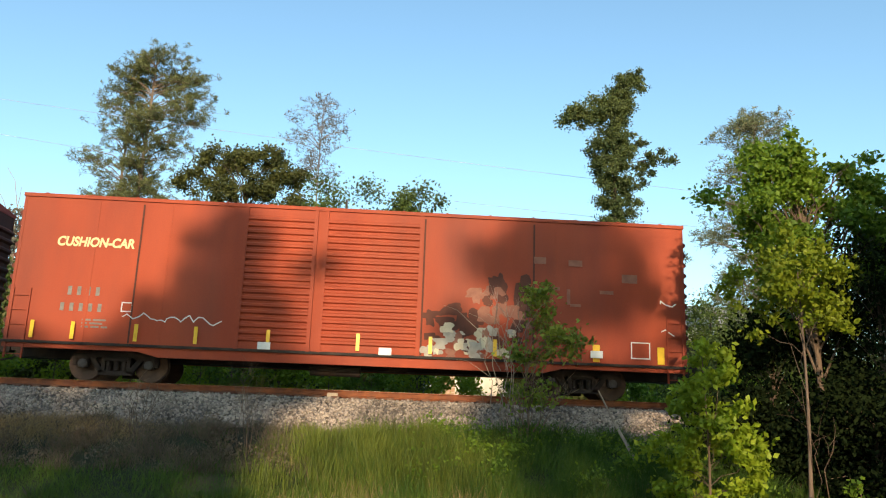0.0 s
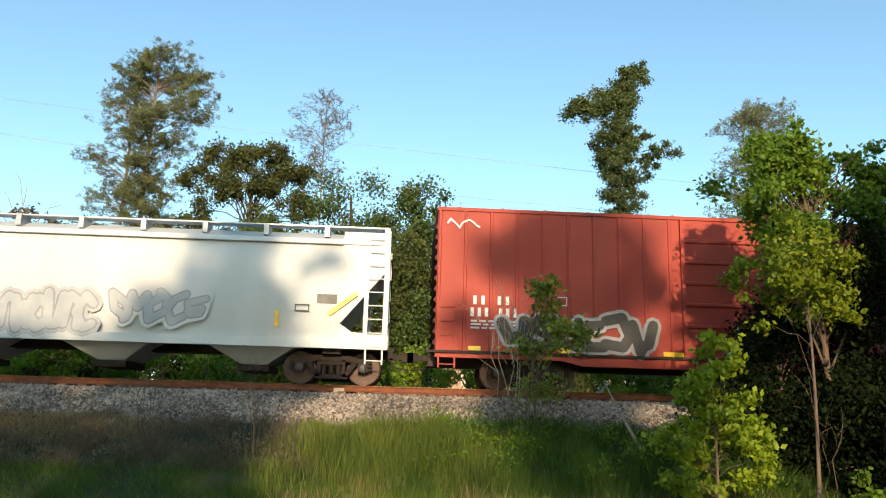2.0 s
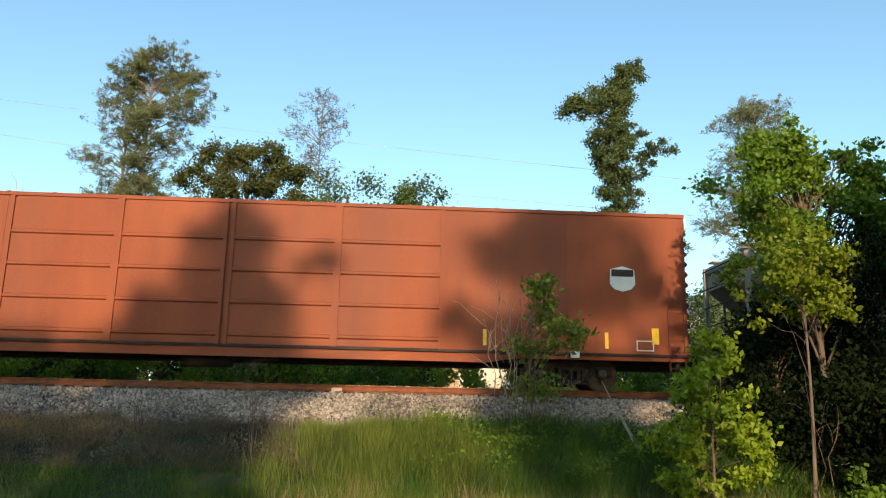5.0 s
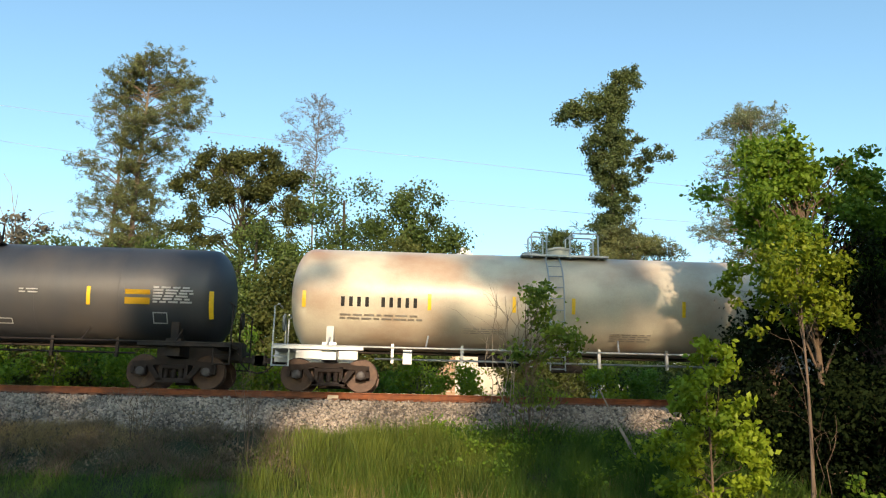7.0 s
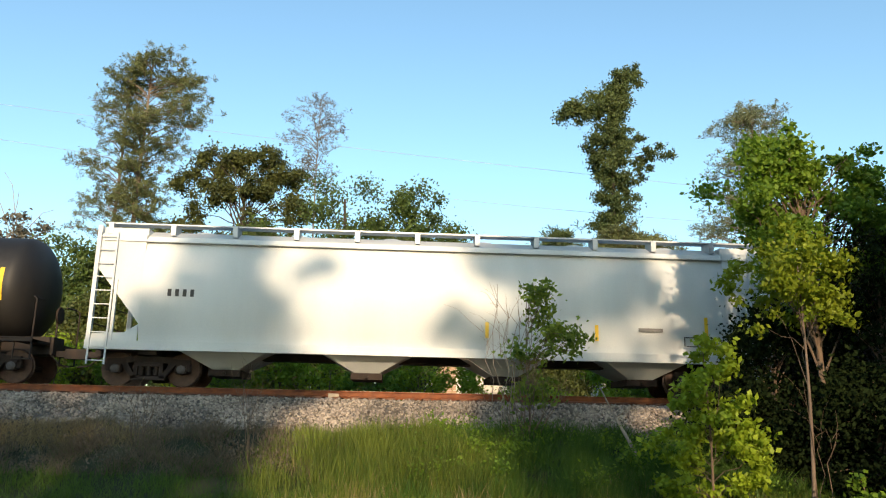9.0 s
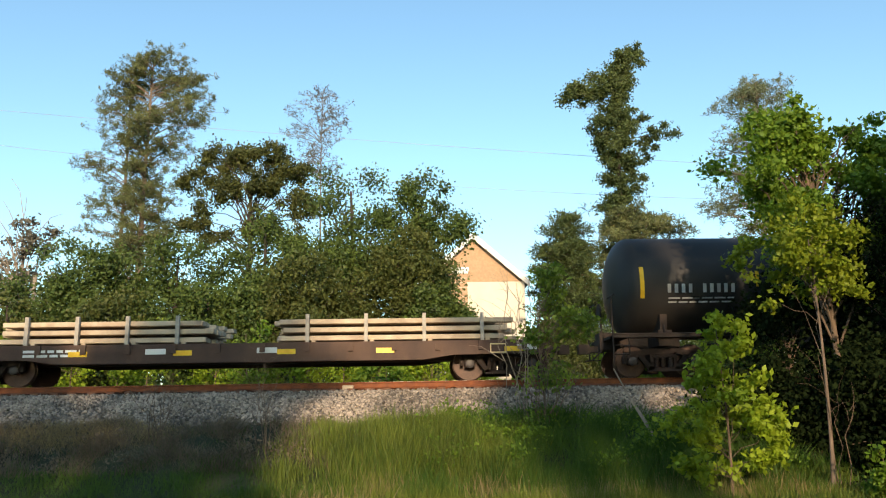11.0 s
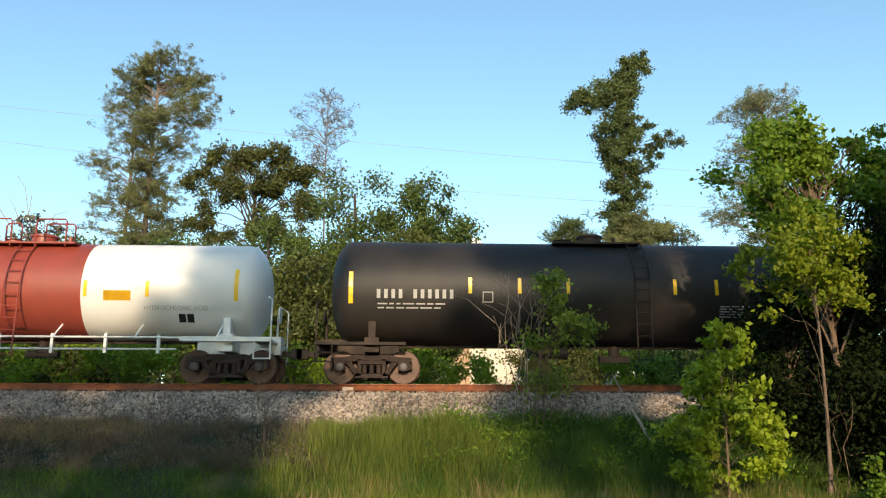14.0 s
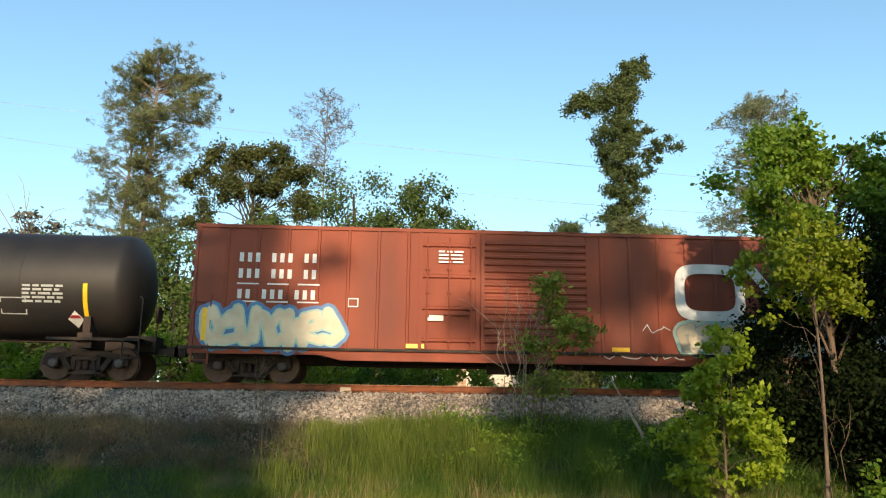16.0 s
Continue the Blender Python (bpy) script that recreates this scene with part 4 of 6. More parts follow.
def tank_car(ob, h, r, zc, paint, trim, overhang, band=None, fittings=0.0, rails=True, walkway=False, ladder_x=0.0, fixture=None):
    """A tank car: barrel with dished ends, saddles, end platforms, side rail, ladder and top fittings."""
    d = 0.62
    prof = [(-h, 0.02)]
    for k in range(1, 9):
        a = k / 8 * math.pi / 2
        prof.append((-h + d * (1 - math.cos(a)), r * math.sin(a) ** 0.85))
    prof += [(-x, q) for x, q in reversed(prof)]
    part("tank", Form().lathe(prof, "x", (0, zc), 56), paint, ob, smooth=True)
    for x in np.linspace(-h + d, h - d, 7)[1:-1]:
        part("weld_ring", Form().lathe([(x - 0.02, r - 0.01), (x - 0.02, r + 0.004), (x + 0.02, r + 0.004), (x + 0.02, r - 0.01)], "x", (0, zc), 56), paint, ob, smooth=True)
    if band:
        x0, x1, m = band
        part("colour_band", Form().lathe([(x0, r - 0.01), (x0, r + 0.007), (x1, r + 0.007), (x1, r - 0.01)], "x", (0, zc), 56), m, ob, "dark red painted centre band", smooth=True)
    bottom = zc - r
    e = h + 0.28
    for s in (-1, 1):
        f = Form()
        f.box(min(s * (h - 2.0), s * (e + 0.1)), max(s * (h - 2.0), s * (e + 0.1)), -0.35, 0.35, 0.84, bottom + 0.12)
        x = s * (h - overhang)
        f.box(x - 0.2, x + 0.2, -1.35, 1.35, 0.86, bottom + 0.1)
        f.prism([(-1.25, bottom - 0.05), (-1.3, bottom + 0.55), (-1.05, bottom + 0.55), (-0.5, bottom + 0.1), (0.5, bottom + 0.1), (1.05, bottom + 0.55), (1.3, bottom + 0.55), (1.25, bottom - 0.05)], "x", x - 0.1, x + 0.1)
        part("saddle", f, trim, ob)
        f = Form()
        f.box(min(s * (e - 0.5), s * e), max(s * (e - 0.5), s * e), -1.5, 1.5, bottom - 0.12, bottom - 0.04)
        f.box(min(s * (h - 2.2), s * e), max(s * (h - 2.2), s * e), -1.52, -1.12, bottom - 0.12, bottom - 0.04)
        for yy in (-1.48, 1.48):
            f.tube([(s * e, yy, bottom - 0.6), (s * e, yy, bottom + 1.05), (s * (e - 0.1), yy * 0.96, bottom + 1.12), (s * (e - 0.1), yy * 0.5, bottom + 1.1)], 0.024, 8)
            f.tube([(s * (e - 0.45), yy, bottom - 0.6), (s * (e - 0.45), yy, bottom - 0.1)], 0.022, 8)
            f.tube([(s * (e - 0.45), yy, bottom - 0.58), (s * e, yy, bottom - 0.58)], 0.022, 8)
            f.tube([(s * (e - 0.45), yy, bottom - 0.33), (s * e, yy, bottom - 0.33)], 0.018, 8)
        f.tube([(s * (e - 0.1), 0.2, bottom), (s * (e - 0.1), 0.2, bottom + 0.75)], 0.03, 8)
        f.lathe([(s * (e - 0.08), 0.24), (s * (e - 0.05), 0.26), (s * (e - 0.02), 0.24)], "x", (0.2, bottom + 0.8), 16)
        part("end_platform", f, trim, ob)
    if rails:
        f = Form()
        f.tube([(-e, -1.5, bottom - 0.02), (e, -1.5, bottom - 0.02)], 0.03, 8)
        for x in np.linspace(-h + 1.2, h - 1.2, 6):
            f.tube([(x, -1.5, bottom - 0.02), (x + 0.08, -1.15, bottom + 0.36)], 0.025, 8)
        part("side_handrail", f, trim, ob)
        f = Form()
        f.tube([(-h + 2.5, -0.7, bottom - 0.28), (h - 2.5, -0.7, bottom - 0.28)], 0.03, 8)
        for x in np.linspace(-h + 3, h - 3, 6):
            f.box(x - 0.04, x + 0.04, -0.75, -0.65, bottom - 0.4, bottom + 0.15)
        f.box(-h + 3.3, -h + 3.55, -1.2, -0.9, bottom - 0.45, bottom - 0.05)
        part("brake_pipe", f, trim, ob)
    f = Form()
    f.tube([(0.2, 0, bottom - 0.35), (0.2, 0, bottom + 0.05)], 0.17, 14)
    f.box(-0.25, 0.65, -0.12, 0.12, bottom - 0.5, bottom - 0.3)
    part("bottom_outlet", f, STEEL_DARK, ob)
    part("air_reservoir", Form().tube([(-2.5, -0.5, bottom - 0.25), (-1.3, -0.5, bottom - 0.25)], 0.17, 12), STEEL_DARK, ob, smooth=True)
    f = Form()
    for dx in (0, 0.42):
        pts = [(ladder_x + dx, -1.55, bottom - 0.55), (ladder_x + dx, -1.55, zc - 0.1)]
        pts += [(ladder_x + dx, -math.cos(a) * (r + 0.09), zc + math.sin(a) * (r + 0.09)) for a in (0.25, 0.55, 0.85, 1.1)]
        f.tube(pts, 0.022, 6)
    z = bottom - 0.5
    while z < zc + r * 0.85:
        yy = -1.55 if z < zc - 0.1 else -math.sqrt(max(0.02, (r + 0.09) ** 2 - (z - zc) ** 2))
        f.tube([(ladder_x, yy, z), (ladder_x + 0.42, yy, z)], 0.016, 6)
        z += 0.33
    part("ladder", f, fixture or trim, ob)
    t = zc + r
    f = Form()
    f.lathe([(t - 0.1, 0.36), (t + 0.18, 0.36), (t + 0.2, 0.40), (t + 0.26, 0.40), (t + 0.32, 0.2), (t + 0.33, 0.02)], "z", (fittings, 0), 20)
    part("dome_housing", f, fixture or (trim if fittings != 0 else paint), ob, smooth=True)
    f = Form()
    f.box(fittings - 1.3, fittings + 1.3, -0.95, -0.45, t - 0.14, t - 0.09)
    f.lathe([(t - 0.1, 0.26), (t + 0.1, 0.26), (t + 0.12, 0.30), (t + 0.16, 0.02)], "z", (fittings - 0.85, 0), 16)
    f.tube([(fittings + 0.75, 0, t - 0.05), (fittings + 0.75, 0, t + 0.25)], 0.06, 10)
    part("top_platform", f, fixture or trim, ob)
    if walkway:
        for x0, x1 in ((fittings - 1.0, fittings - 0.55), (fittings + 0.15, fittings + 1.0)):
            for yy in (-0.9, -0.3):
                f = Form().tube([(x0, yy, t - 0.2), (x0, yy, t + 0.52), (x0 + 0.06, yy, t + 0.58), (x1 - 0.06, yy, t + 0.58), (x1, yy, t + 0.52), (x1, yy, t - 0.2)], 0.024, 6)
                part("top_railing", f, fixture or trim, ob)
    f = Form()
    f.box(-h, h, -0.1, 0.1, bottom - 0.08, bottom + 0.05)
    part("centre_sill", f, STEEL_DARK, ob)
    couplers(ob, h + 0.35, 0.5)
    for x in (-h + overhang, h - overhang):
        truck(ob, x)


def reflectors(ob, xs, z0, z1, y, wrap=None, w=0.10):
    for x in xs:
        f = Form()
        n = 4 if wrap else 1
        for i in range(n):
            a, b = z0 + (z1 - z0) * i / n, z0 + (z1 - z0) * (i + 1) / n
            f.box(x - w / 2, x + w / 2, y - 0.006, y, a, b)
        if wrap:
            f.f = [q for i, q in enumerate(f.f) if i % 6 == 2]
            wrap_form(f, *wrap)
        part("reflector", f, YELLOW, ob)


def placard(ob, x, z, s, y, wrap=None):
    f = Form().prism([(x - s, z), (x, z - s), (x + s, z), (x, z + s)], "y", y - 0.006, y)
    g = Form().prism([(x - s * 0.8, z + s * 0.12), (x - s * 0.45, z + s * 0.45), (x + s * 0.45, z + s * 0.45), (x + s * 0.8, z + s * 0.12)], "y", y - 0.01, y - 0.006)
    if wrap:
        wrap_form(f, *wrap)
        wrap_form(g, wrap[0], wrap[1], 0.045)
    p = part("placard", f, WHITE, ob, "diamond hazard placard")
    part("placard_symbol", g, RED_SIGN, p)


def frame_box(ob, x0, x1, z0, z1, y, material, t=0.03, wrap=None):
    f = Form()
    for a, b, c, d in ((x0, x1, z0, z0 + t), (x0, x1, z1 - t, z1), (x0, x0 + t, z0 + t, z1 - t), (x1 - t, x1, z0 + t, z1 - t)):
        f.box(a, b, y - 0.006, y, c, d)
    if wrap:
        wrap_form(f, *wrap)
    part("stencil_box", f, material, ob)


def small_print(ob, x, z, w, rows, y, material, seed, h=0.05, gap=0.045, wrap=None):
    rng = np.random.default_rng(seed)
    f = Form()
    for i in range(rows):
        p = x
        while p < x + w - 0.1:
            q = min(x + w, p + rng.uniform(0.12, 0.35))
            f.box(p, q, y - 0.005, y, z - i * (h + gap) - h, z - i * (h + gap))
            p = q + 0.06
    if wrap:
        wrap_form(f, *wrap)
    part("small_print", f, material, ob)


def build_train():
    Y = -1.505
    # first boxcar
    ob, h = car("boxcar", "weathered orange-red boxcar with louvred centre doors", -10.46, 8.31, "boxcar")
    boxcar(ob, h, BOX_ORANGE, 5.12, 0.95, [("seams", -h + 0.05, -3.3, 1.98), ("door", -3.2, -1.25, 0.19), ("door", -0.95, 1.75, 0.19), ("seams", 1.95, h - 0.05, 3.75)], 2.9)
    words(ob, "CUSHION-CAR", -h + 1.05, 3.63, 0.36, Y - 0.014, CREAM, slant=0.15, stretch=0.86)
    marks(ob, "road_mark", "####", -h + 1.5, 2.26, 0.15, 0.24, 0.1, Y, FADED)
    marks(ob, "road_mark", "#####", -h + 1.35, 1.82, 0.15, 0.22, 0.1, Y, FADED)
    small_print(ob, -h + 2.0, 1.62, 0.7, 3, Y, FADED, 1)
    frame_box(ob, -h + 3.0, -h + 3.3, 1.85, 2.12, Y, WHITE)
    reflectors(ob, [-h + k for k in (0.75, 1.82, 3.5, 5.1, 7.05, 9.5, 11.5, 13.3)], 1.05, 1.52, Y - 0.09)
    reflectors(ob, [h - 2.6, h - 0.75], 1.02, 1.5, Y - 0.02, w=0.2)
    scrawl(ob, -h + 3.1, -h + 5.7, 1.72, 0.3, Y - 0.015, WHITE, 5, 0.03)
    scrawl(ob, h - 0.75, h - 0.3, 2.75, 0.28, Y, WHITE, 6, 0.03)
    scrawl(ob, h - 0.7, h - 0.35, 1.95, 0.25, Y, WHITE, 7, 0.03)
    for x0, x1, z0, z1 in ((5.3, 5.75, 3.0, 3.1), (7.55, 8.0, 3.3, 3.55), (5.95, 6.05, 2.6, 3.05), (6.05, 6.35, 2.55, 2.63), (6.9, 7.3, 2.95, 3.05), (5.0, 5.35, 3.75, 3.95), (6.0, 6.4, 3.72, 3.9)):
        plate(ob, "paint_patch", x0, x1, z0, z1, Y - 0.014, PATCH_PINK)
    rng = np.random.default_rng(17)
    for k in range(34):
        cx, cz = rng.uniform(2.05, 5.1), rng.uniform(1.75, 3.3)
        if cz > 2.0 + 0.55 * (cx - 1.6):
            continue
        f = Form()
        blob(f, cx, cz, rng.uniform(0.08, 0.34), rng.uniform(0.08, 0.32), Y - 0.006 - 0.0008 * (k % 5), rng, rough=0.24)
        part("paint_patch", f, STAIN if k % 4 else PATCH_PINK, ob)
    for k in range(44):
        cx, cz = rng.uniform(2.0, 4.6), rng.uniform(1.02, 1.8)
        f = Form()
        blob(f, cx, cz, rng.uniform(0.05, 0.22), rng.uniform(0.04, 0.2), Y - 0.016 - 0.0008 * (k % 6), rng, rough=0.26)
        part("spray_paint", f, (PALE_SPRAY, FAINT, STAIN, FAINT, PATCH_PINK)[k % 5], ob)
    for x in (-h + 3.3, -0.98, 1.85, 5.0):
        plate(ob, "grime_streak", x - 0.025, x + 0.025, 1.0, 4.9, Y - 0.013, STAIN, d=0.001)
    for x0, z in ((-2.6, 0.98), (0.7, 0.96), (6.6, 1.12)):
        plate(ob, "route_board", x0, x0 + 0.35, z, z + 0.2, Y - 0.11, WHITE)
    frame_box(ob, h - 1.6, h - 1.05, 1.15, 1.62, Y, WHITE)

    # second boxcar
    ob, h = car("boxcar", "bright red ribbed boxcar with silver and black spray paint", -30.99, -12.15, "boxcar")
    boxcar(ob, h, BOX_RED, 5.15, 0.98, [("posts", -h + 0.06, -2.7, 0.78), ("door", -2.35, 0.15, 0.62), ("door", 0.28, 2.55, 0.62), ("posts", 2.9, h - 0.06, 0.78)], 2.7)
    marks(ob, "road_mark", "## ##", -h + 1.02, 2.32, 0.14, 0.25, 0.09, Y - 0.03, WHITE)
    marks(ob, "road_mark", "### ###", -h + 0.95, 1.98, 0.14, 0.25, 0.06, Y - 0.03, WHITE)
    small_print(ob, -h + 0.98, 1.88, 1.3, 3, Y - 0.03, WHITE, 2)
    frame_box(ob, -h + 3.45, -h + 3.72, 2.36, 2.62, Y, WHITE)
    spray(ob, -h + 1.9, -h + 6.2, 1.08, 2.0, 6, Y - 0.036, SILVER, BLACK, BLACK, 3, 0.22)
    scrawl(ob, -h + 0.3, -h + 1.2, 4.65, 0.3, Y - 0.036, SILVER, 9, 0.05)
    reflectors(ob, [-h + 1.1, -h + 3.6, -h + 6.6, -h + 6.95], 1.03, 1.15, Y - 0.04, w=0.34)
    reflectors(ob, [-0.9, h - 4.6, h - 2.3, h - 0.8], 1.03, 1.17, Y - 0.1, w=0.4)
    small_print(ob, -1.0, 1.9, 1.0, 2, Y - 0.1, WHITE, 5)
    plate(ob, "route_board", -1.25, -1.05, 1.1, 1.28, Y - 0.1, WHITE)
    small_print(ob, h - 2.45, 2.3, 0.45, 7, Y - 0.03, WHITE, 6, 0.05, 0.06)
    small_print(ob, h - 1.7, 2.3, 0.6, 3, Y - 0.03, WHITE, 7, 0.05, 0.06)
    frame_box(ob, h - 1.6, h - 1.15, 1.3, 1.5, Y - 0.03, WHITE)
    plate(ob, "paint_patch", h - 1.0, h - 0.45, 3.35, 3.8, Y - 0.03, PATCH_PINK)

    # white covered hopper
    ob, h = car("covered_hopper", "white curved-side covered hopper with grey spray paint", -51.65, -32.3, "hopper car")
    hopper(ob, h, HOP_WHITE, HOP_WHITE, 4.42, 1.1, True, 1.55, 4)
    marks(ob, "road_mark", "####", -h + 2.05, 2.42, 0.15, 0.2, 0.055, Y - 0.075, BLACK)
    marks(ob, "road_mark", "#####", -h + 2.08, 2.05, 0.13, 0.2, 0.045, Y - 0.07, BLACK)
    small_print(ob, -h + 2.0, 1.95, 0.85, 2, Y - 0.07, FADED, 3)
    spray(ob, -h + 2.5, -h + 5.2, 1.4, 2.1, 7, Y - 0.075, PALE_GREY, FAINT, PALE_GREY, 11, 0.26)
    spray(ob, -2.6, 1.7, 1.25, 2.2, 10, Y - 0.08, PALE_GREY, SILVER, PALE_GREY, 12, 0.26)
    spray(ob, 2.1, 4.6, 1.5, 2.35, 5, Y - 0.08, HOP_WHITE, SILVER, PALE_GREY, 13, 0.2)
    for s in (-1, 1):
        f = Form().prism([(s * (h - 0.95), 2.55), (s * (h - 1.7), 1.95), (s * (h - 1.62), 1.85), (s * (h - 0.87), 2.45)], "y", Y - 0.09, Y - 0.05)
        part("reflector", f, YELLOW, ob)
    reflectors(ob, [-3.5, 0.2, 3.0, 6.6], 1.5, 1.95, Y - 0.075)
    frame_box(ob, h - 2.6, h - 2.2, 1.95, 2.15, Y - 0.075, BLACK)
    plate(ob, "data_plate", h - 2.0, h - 1.45, 2.2, 2.45, Y - 0.07, FADED)

    # weathered grey ribbed hopper
    ob, h = car("covered_hopper", "weathered grey ribbed covered hopper with rusty chutes", -69.98, -52.8, "hopper car")
    hopper(ob, h, HOP_GREY, HOP_DIRTY, 4.22, 1.58, False, 1.62, 3, posts=15, cut=1.5, cut_z=2.6, tip_z=3.35)
    for x in (-1.85, -0.87, 1.1, 2.0):
        frame_box(ob, x - 0.22, x + 0.22, 2.39, 2.9, Y - 0.02, WORN_BLACK, 0.1)
    for x in (-2.8, -1.88, -0.9, 1.1, 2.9):
        frame_box(ob, x - 0.22, x + 0.22, 1.73, 2.24, Y - 0.02, WORN_BLACK, 0.1)
    plate(ob, "name_block", 0.07, 0.19, 2.39, 2.9, Y - 0.02, FADED)
    plate(ob, "name_block", 0.07, 0.19, 1.73, 2.24, Y - 0.02, WORN_BLACK)
    plate(ob, "name_block", 1.91, 2.03, 1.73, 2.24, Y - 0.02, FADED)
    for x in (-6.2, -5.28):
        frame_box(ob, x - 0.14, x + 0.14, 2.93, 3.27, Y - 0.02, FADED, 0.08)
        frame_box(ob, x - 0.14, x + 0.14, 2.4, 2.74, Y - 0.02, FADED, 0.08)
    for x in (-4.5, -3.6):
        frame_box(ob, x - 0.13, x + 0.13, 2.42, 2.7, Y - 0.02, FAINT, 0.06)
    reflectors(ob, [-6.8, -4.98, -3.24, -1.42, 0.55, 2.46, 4.12, 5.78], 1.55, 2.13, Y - 0.16, w=0.13)
    frame_box(ob, 4.32, 4.8, 1.68, 2.04, Y - 0.02, WHITE, 0.05)
    frame_box(ob, 5.14, 5.58, 1.7, 2.02, Y - 0.02, WHITE, 0.05)
    plate(ob, "data_plate", 4.38, 4.74, 1.73, 1.99, Y - 0.025, BLACK)
    plate(ob, "data_plate", 5.2, 5.52, 1.75, 1.97, Y - 0.025, FADED)
    frame_box(ob, 5.98, 6.24, 2.05, 2.6, Y - 0.02, FADED, 0.07)
    plate(ob, "paint_patch", -3.78, -3.4, 1.9, 2.15, Y - 0.02, WHITE)

    # long tall boxcar
    ob, h = car("boxcar", "extra-long tall brown-red boxcar with white-tipped ends", -97.81, -71.72, "boxcar")
    boxcar(ob, h, BOX_TALL, 5.14, 0.98, [("seams", -h + 0.05, -6.2, 3.6), ("door", -6.0, -3.1, 0.9), ("door", -3.0, -0.1, 0.9), ("door", 0.1, 3.0, 0.9), ("door", 3.1, 6.0, 0.9), ("seams", 6.2, h - 0.05, 3.1)], 3.25)
    for s in (-1, 1):
        part("end_tip", Form().box(min(s * (h + 0.02), s * (h + 0.085)), max(s * (h + 0.02), s * (h + 0.085)), -1.5, 1.5, 4.62, 5.0), WHITE, ob, "white-painted end plate under the roof")
    f, g = Form(), Form()
    f.prism([(h - 2.2, 3.42), (h - 1.85, 3.52), (h - 1.5, 3.42), (h - 1.48, 3.0), (h - 1.6, 2.85), (h - 1.85, 2.78), (h - 2.1, 2.85), (h - 2.22, 3.0)], "y", Y - 0.022, Y - 0.012)
    g.box(h - 2.17, h - 1.53, Y - 0.028, Y - 0.022, 3.22, 3.42)
    shield = part("emblem", f, WHITE, ob, "plain white shield emblem")
    part("emblem_field", g, STEEL_DARK, shield)
    reflectors(ob, [h - 2.35, h - 4.0, h - 5.8, -h + 3.0, -h + 4.7, -h + 6.5], 1.15, 1.6, Y - 0.02)
    reflectors(ob, [h - 0.95, -h + 0.95], 1.3, 1.75, Y - 0.02, w=0.2)
    marks(ob, "road_mark", "###", -h + 1.6, 1.6, 0.2, 0.3, 0.12, Y - 0.02, FADED)
    frame_box(ob, h - 1.5, h - 1.0, 1.1, 1.4, Y - 0.02, WHITE)
    plate(ob, "route_board", h - 3.4, h - 3.15, 0.86, 1.05, Y - 0.1, WHITE)

    # cream tank car
    ob, h = car("tank_car", "cream tank car stained with rust, white rails", -115.5, -99.5, "tank car")
    r, zc = 1.49, 2.735
    wr = (r, zc)
    tank_car(ob, h, r, zc, TANK_CREAM, BARE, 1.25, fittings=0.0, walkway=True, ladder_x=-0.6)
    marks(ob, "road_mark", "#### #####", -h + 1.5, 2.55, 0.15, 0.27, 0.075, Y, BLACK, wr)
    small_print(ob, -h + 1.5, 2.35, 2.3, 2, Y, FAINT, 21, wrap=wr)
    small_print(ob, -h + 5.0, 2.05, 1.2, 3, Y, FAINT, 22, 0.025, 0.03, wrap=wr)
    small_print(ob, 1.2, 2.0, 1.2, 4, Y, FAINT, 23, 0.025, 0.03, wrap=wr)
    reflectors(ob, [-h + 0.5, -h + 4.0, -1.6, 0.1, 3.3, h - 0.85], 2.5, 2.95, Y, wr)
    small_print(ob, h - 2.1, 3.05, 1.05, 5, Y, FADED, 24, 0.06, 0.035, wrap=wr)
    placard(ob, h - 1.3, 1.75, 0.19, Y - 0.2)
    # blue-black tank car
    ob, h = car("tank_car", "blue-black tank car with yellow marks", -132.1, -117.2, "tank car")
    r, zc = 1.42, 2.66
    wr = (r, zc)
    tank_car(ob, h, r, zc, TANK_BLUE, STEEL_DARK, 1.3, fittings=-0.3, walkway=True, ladder_x=-0.9)
    marks(ob, "road_mark", "#### #####", -h + 1.25, 2.75, 0.14, 0.25, 0.07, Y, YELLOW, wr)
    small_print(ob, -h + 1.3, 2.4, 1.9, 3, Y, WHITE, 31, 0.045, 0.06, wrap=wr)
    reflectors(ob, [-h + 0.45, h - 0.35], 2.1, 2.85, Y, wr, 0.13)
    reflectors(ob, [-3.6, -1.3, 1.27, 3.76], 2.4, 2.9, Y, wr)
    f = Form().box(4.74, 5.42, Y, Y + 0.01, 2.45, 2.85)
    wrap_form(f, *wr)
    part("warning_panel", f, YELLOW, ob, "yellow warning panel")
    small_print(ob, 5.5, 2.95, 1.1, 6, Y, WHITE, 32, 0.05, 0.03, wrap=wr)
    small_print(ob, 1.9, 2.8, 0.6, 2, Y, WHITE, 34, 0.04, 0.04, wrap=wr)
    frame_box(ob, 1.25, 1.7, 1.85, 2.0, Y, WHITE, 0.025, wrap=wr)
    frame_box(ob, 5.5, 5.9, 1.95, 2.25, Y, WHITE, wrap=wr)
    for k, z in enumerate((2.42, 2.2, 1.95)):
        scrawl(ob, -0.42 + 0.08 * k, 0.5 + 0.06 * k, z, 0.3, -r - 0.03, WHITE, 33 + k, 0.04)
    # second white hopper
    ob, h = car("covered_hopper", "clean white curved-side covered hopper", -152.3, -133.2, "hopper car")
    hopper(ob, h, HOP_WHITE, HOP_WHITE, 4.46, 1.08, True, 1.6, 4)
    reflectors(ob, [h - 8.2, h - 5.1], 1.5, 1.95, Y - 0.075)
    reflectors(ob, [h - 1.95], 1.35, 2.25, Y - 0.08, w=0.1)
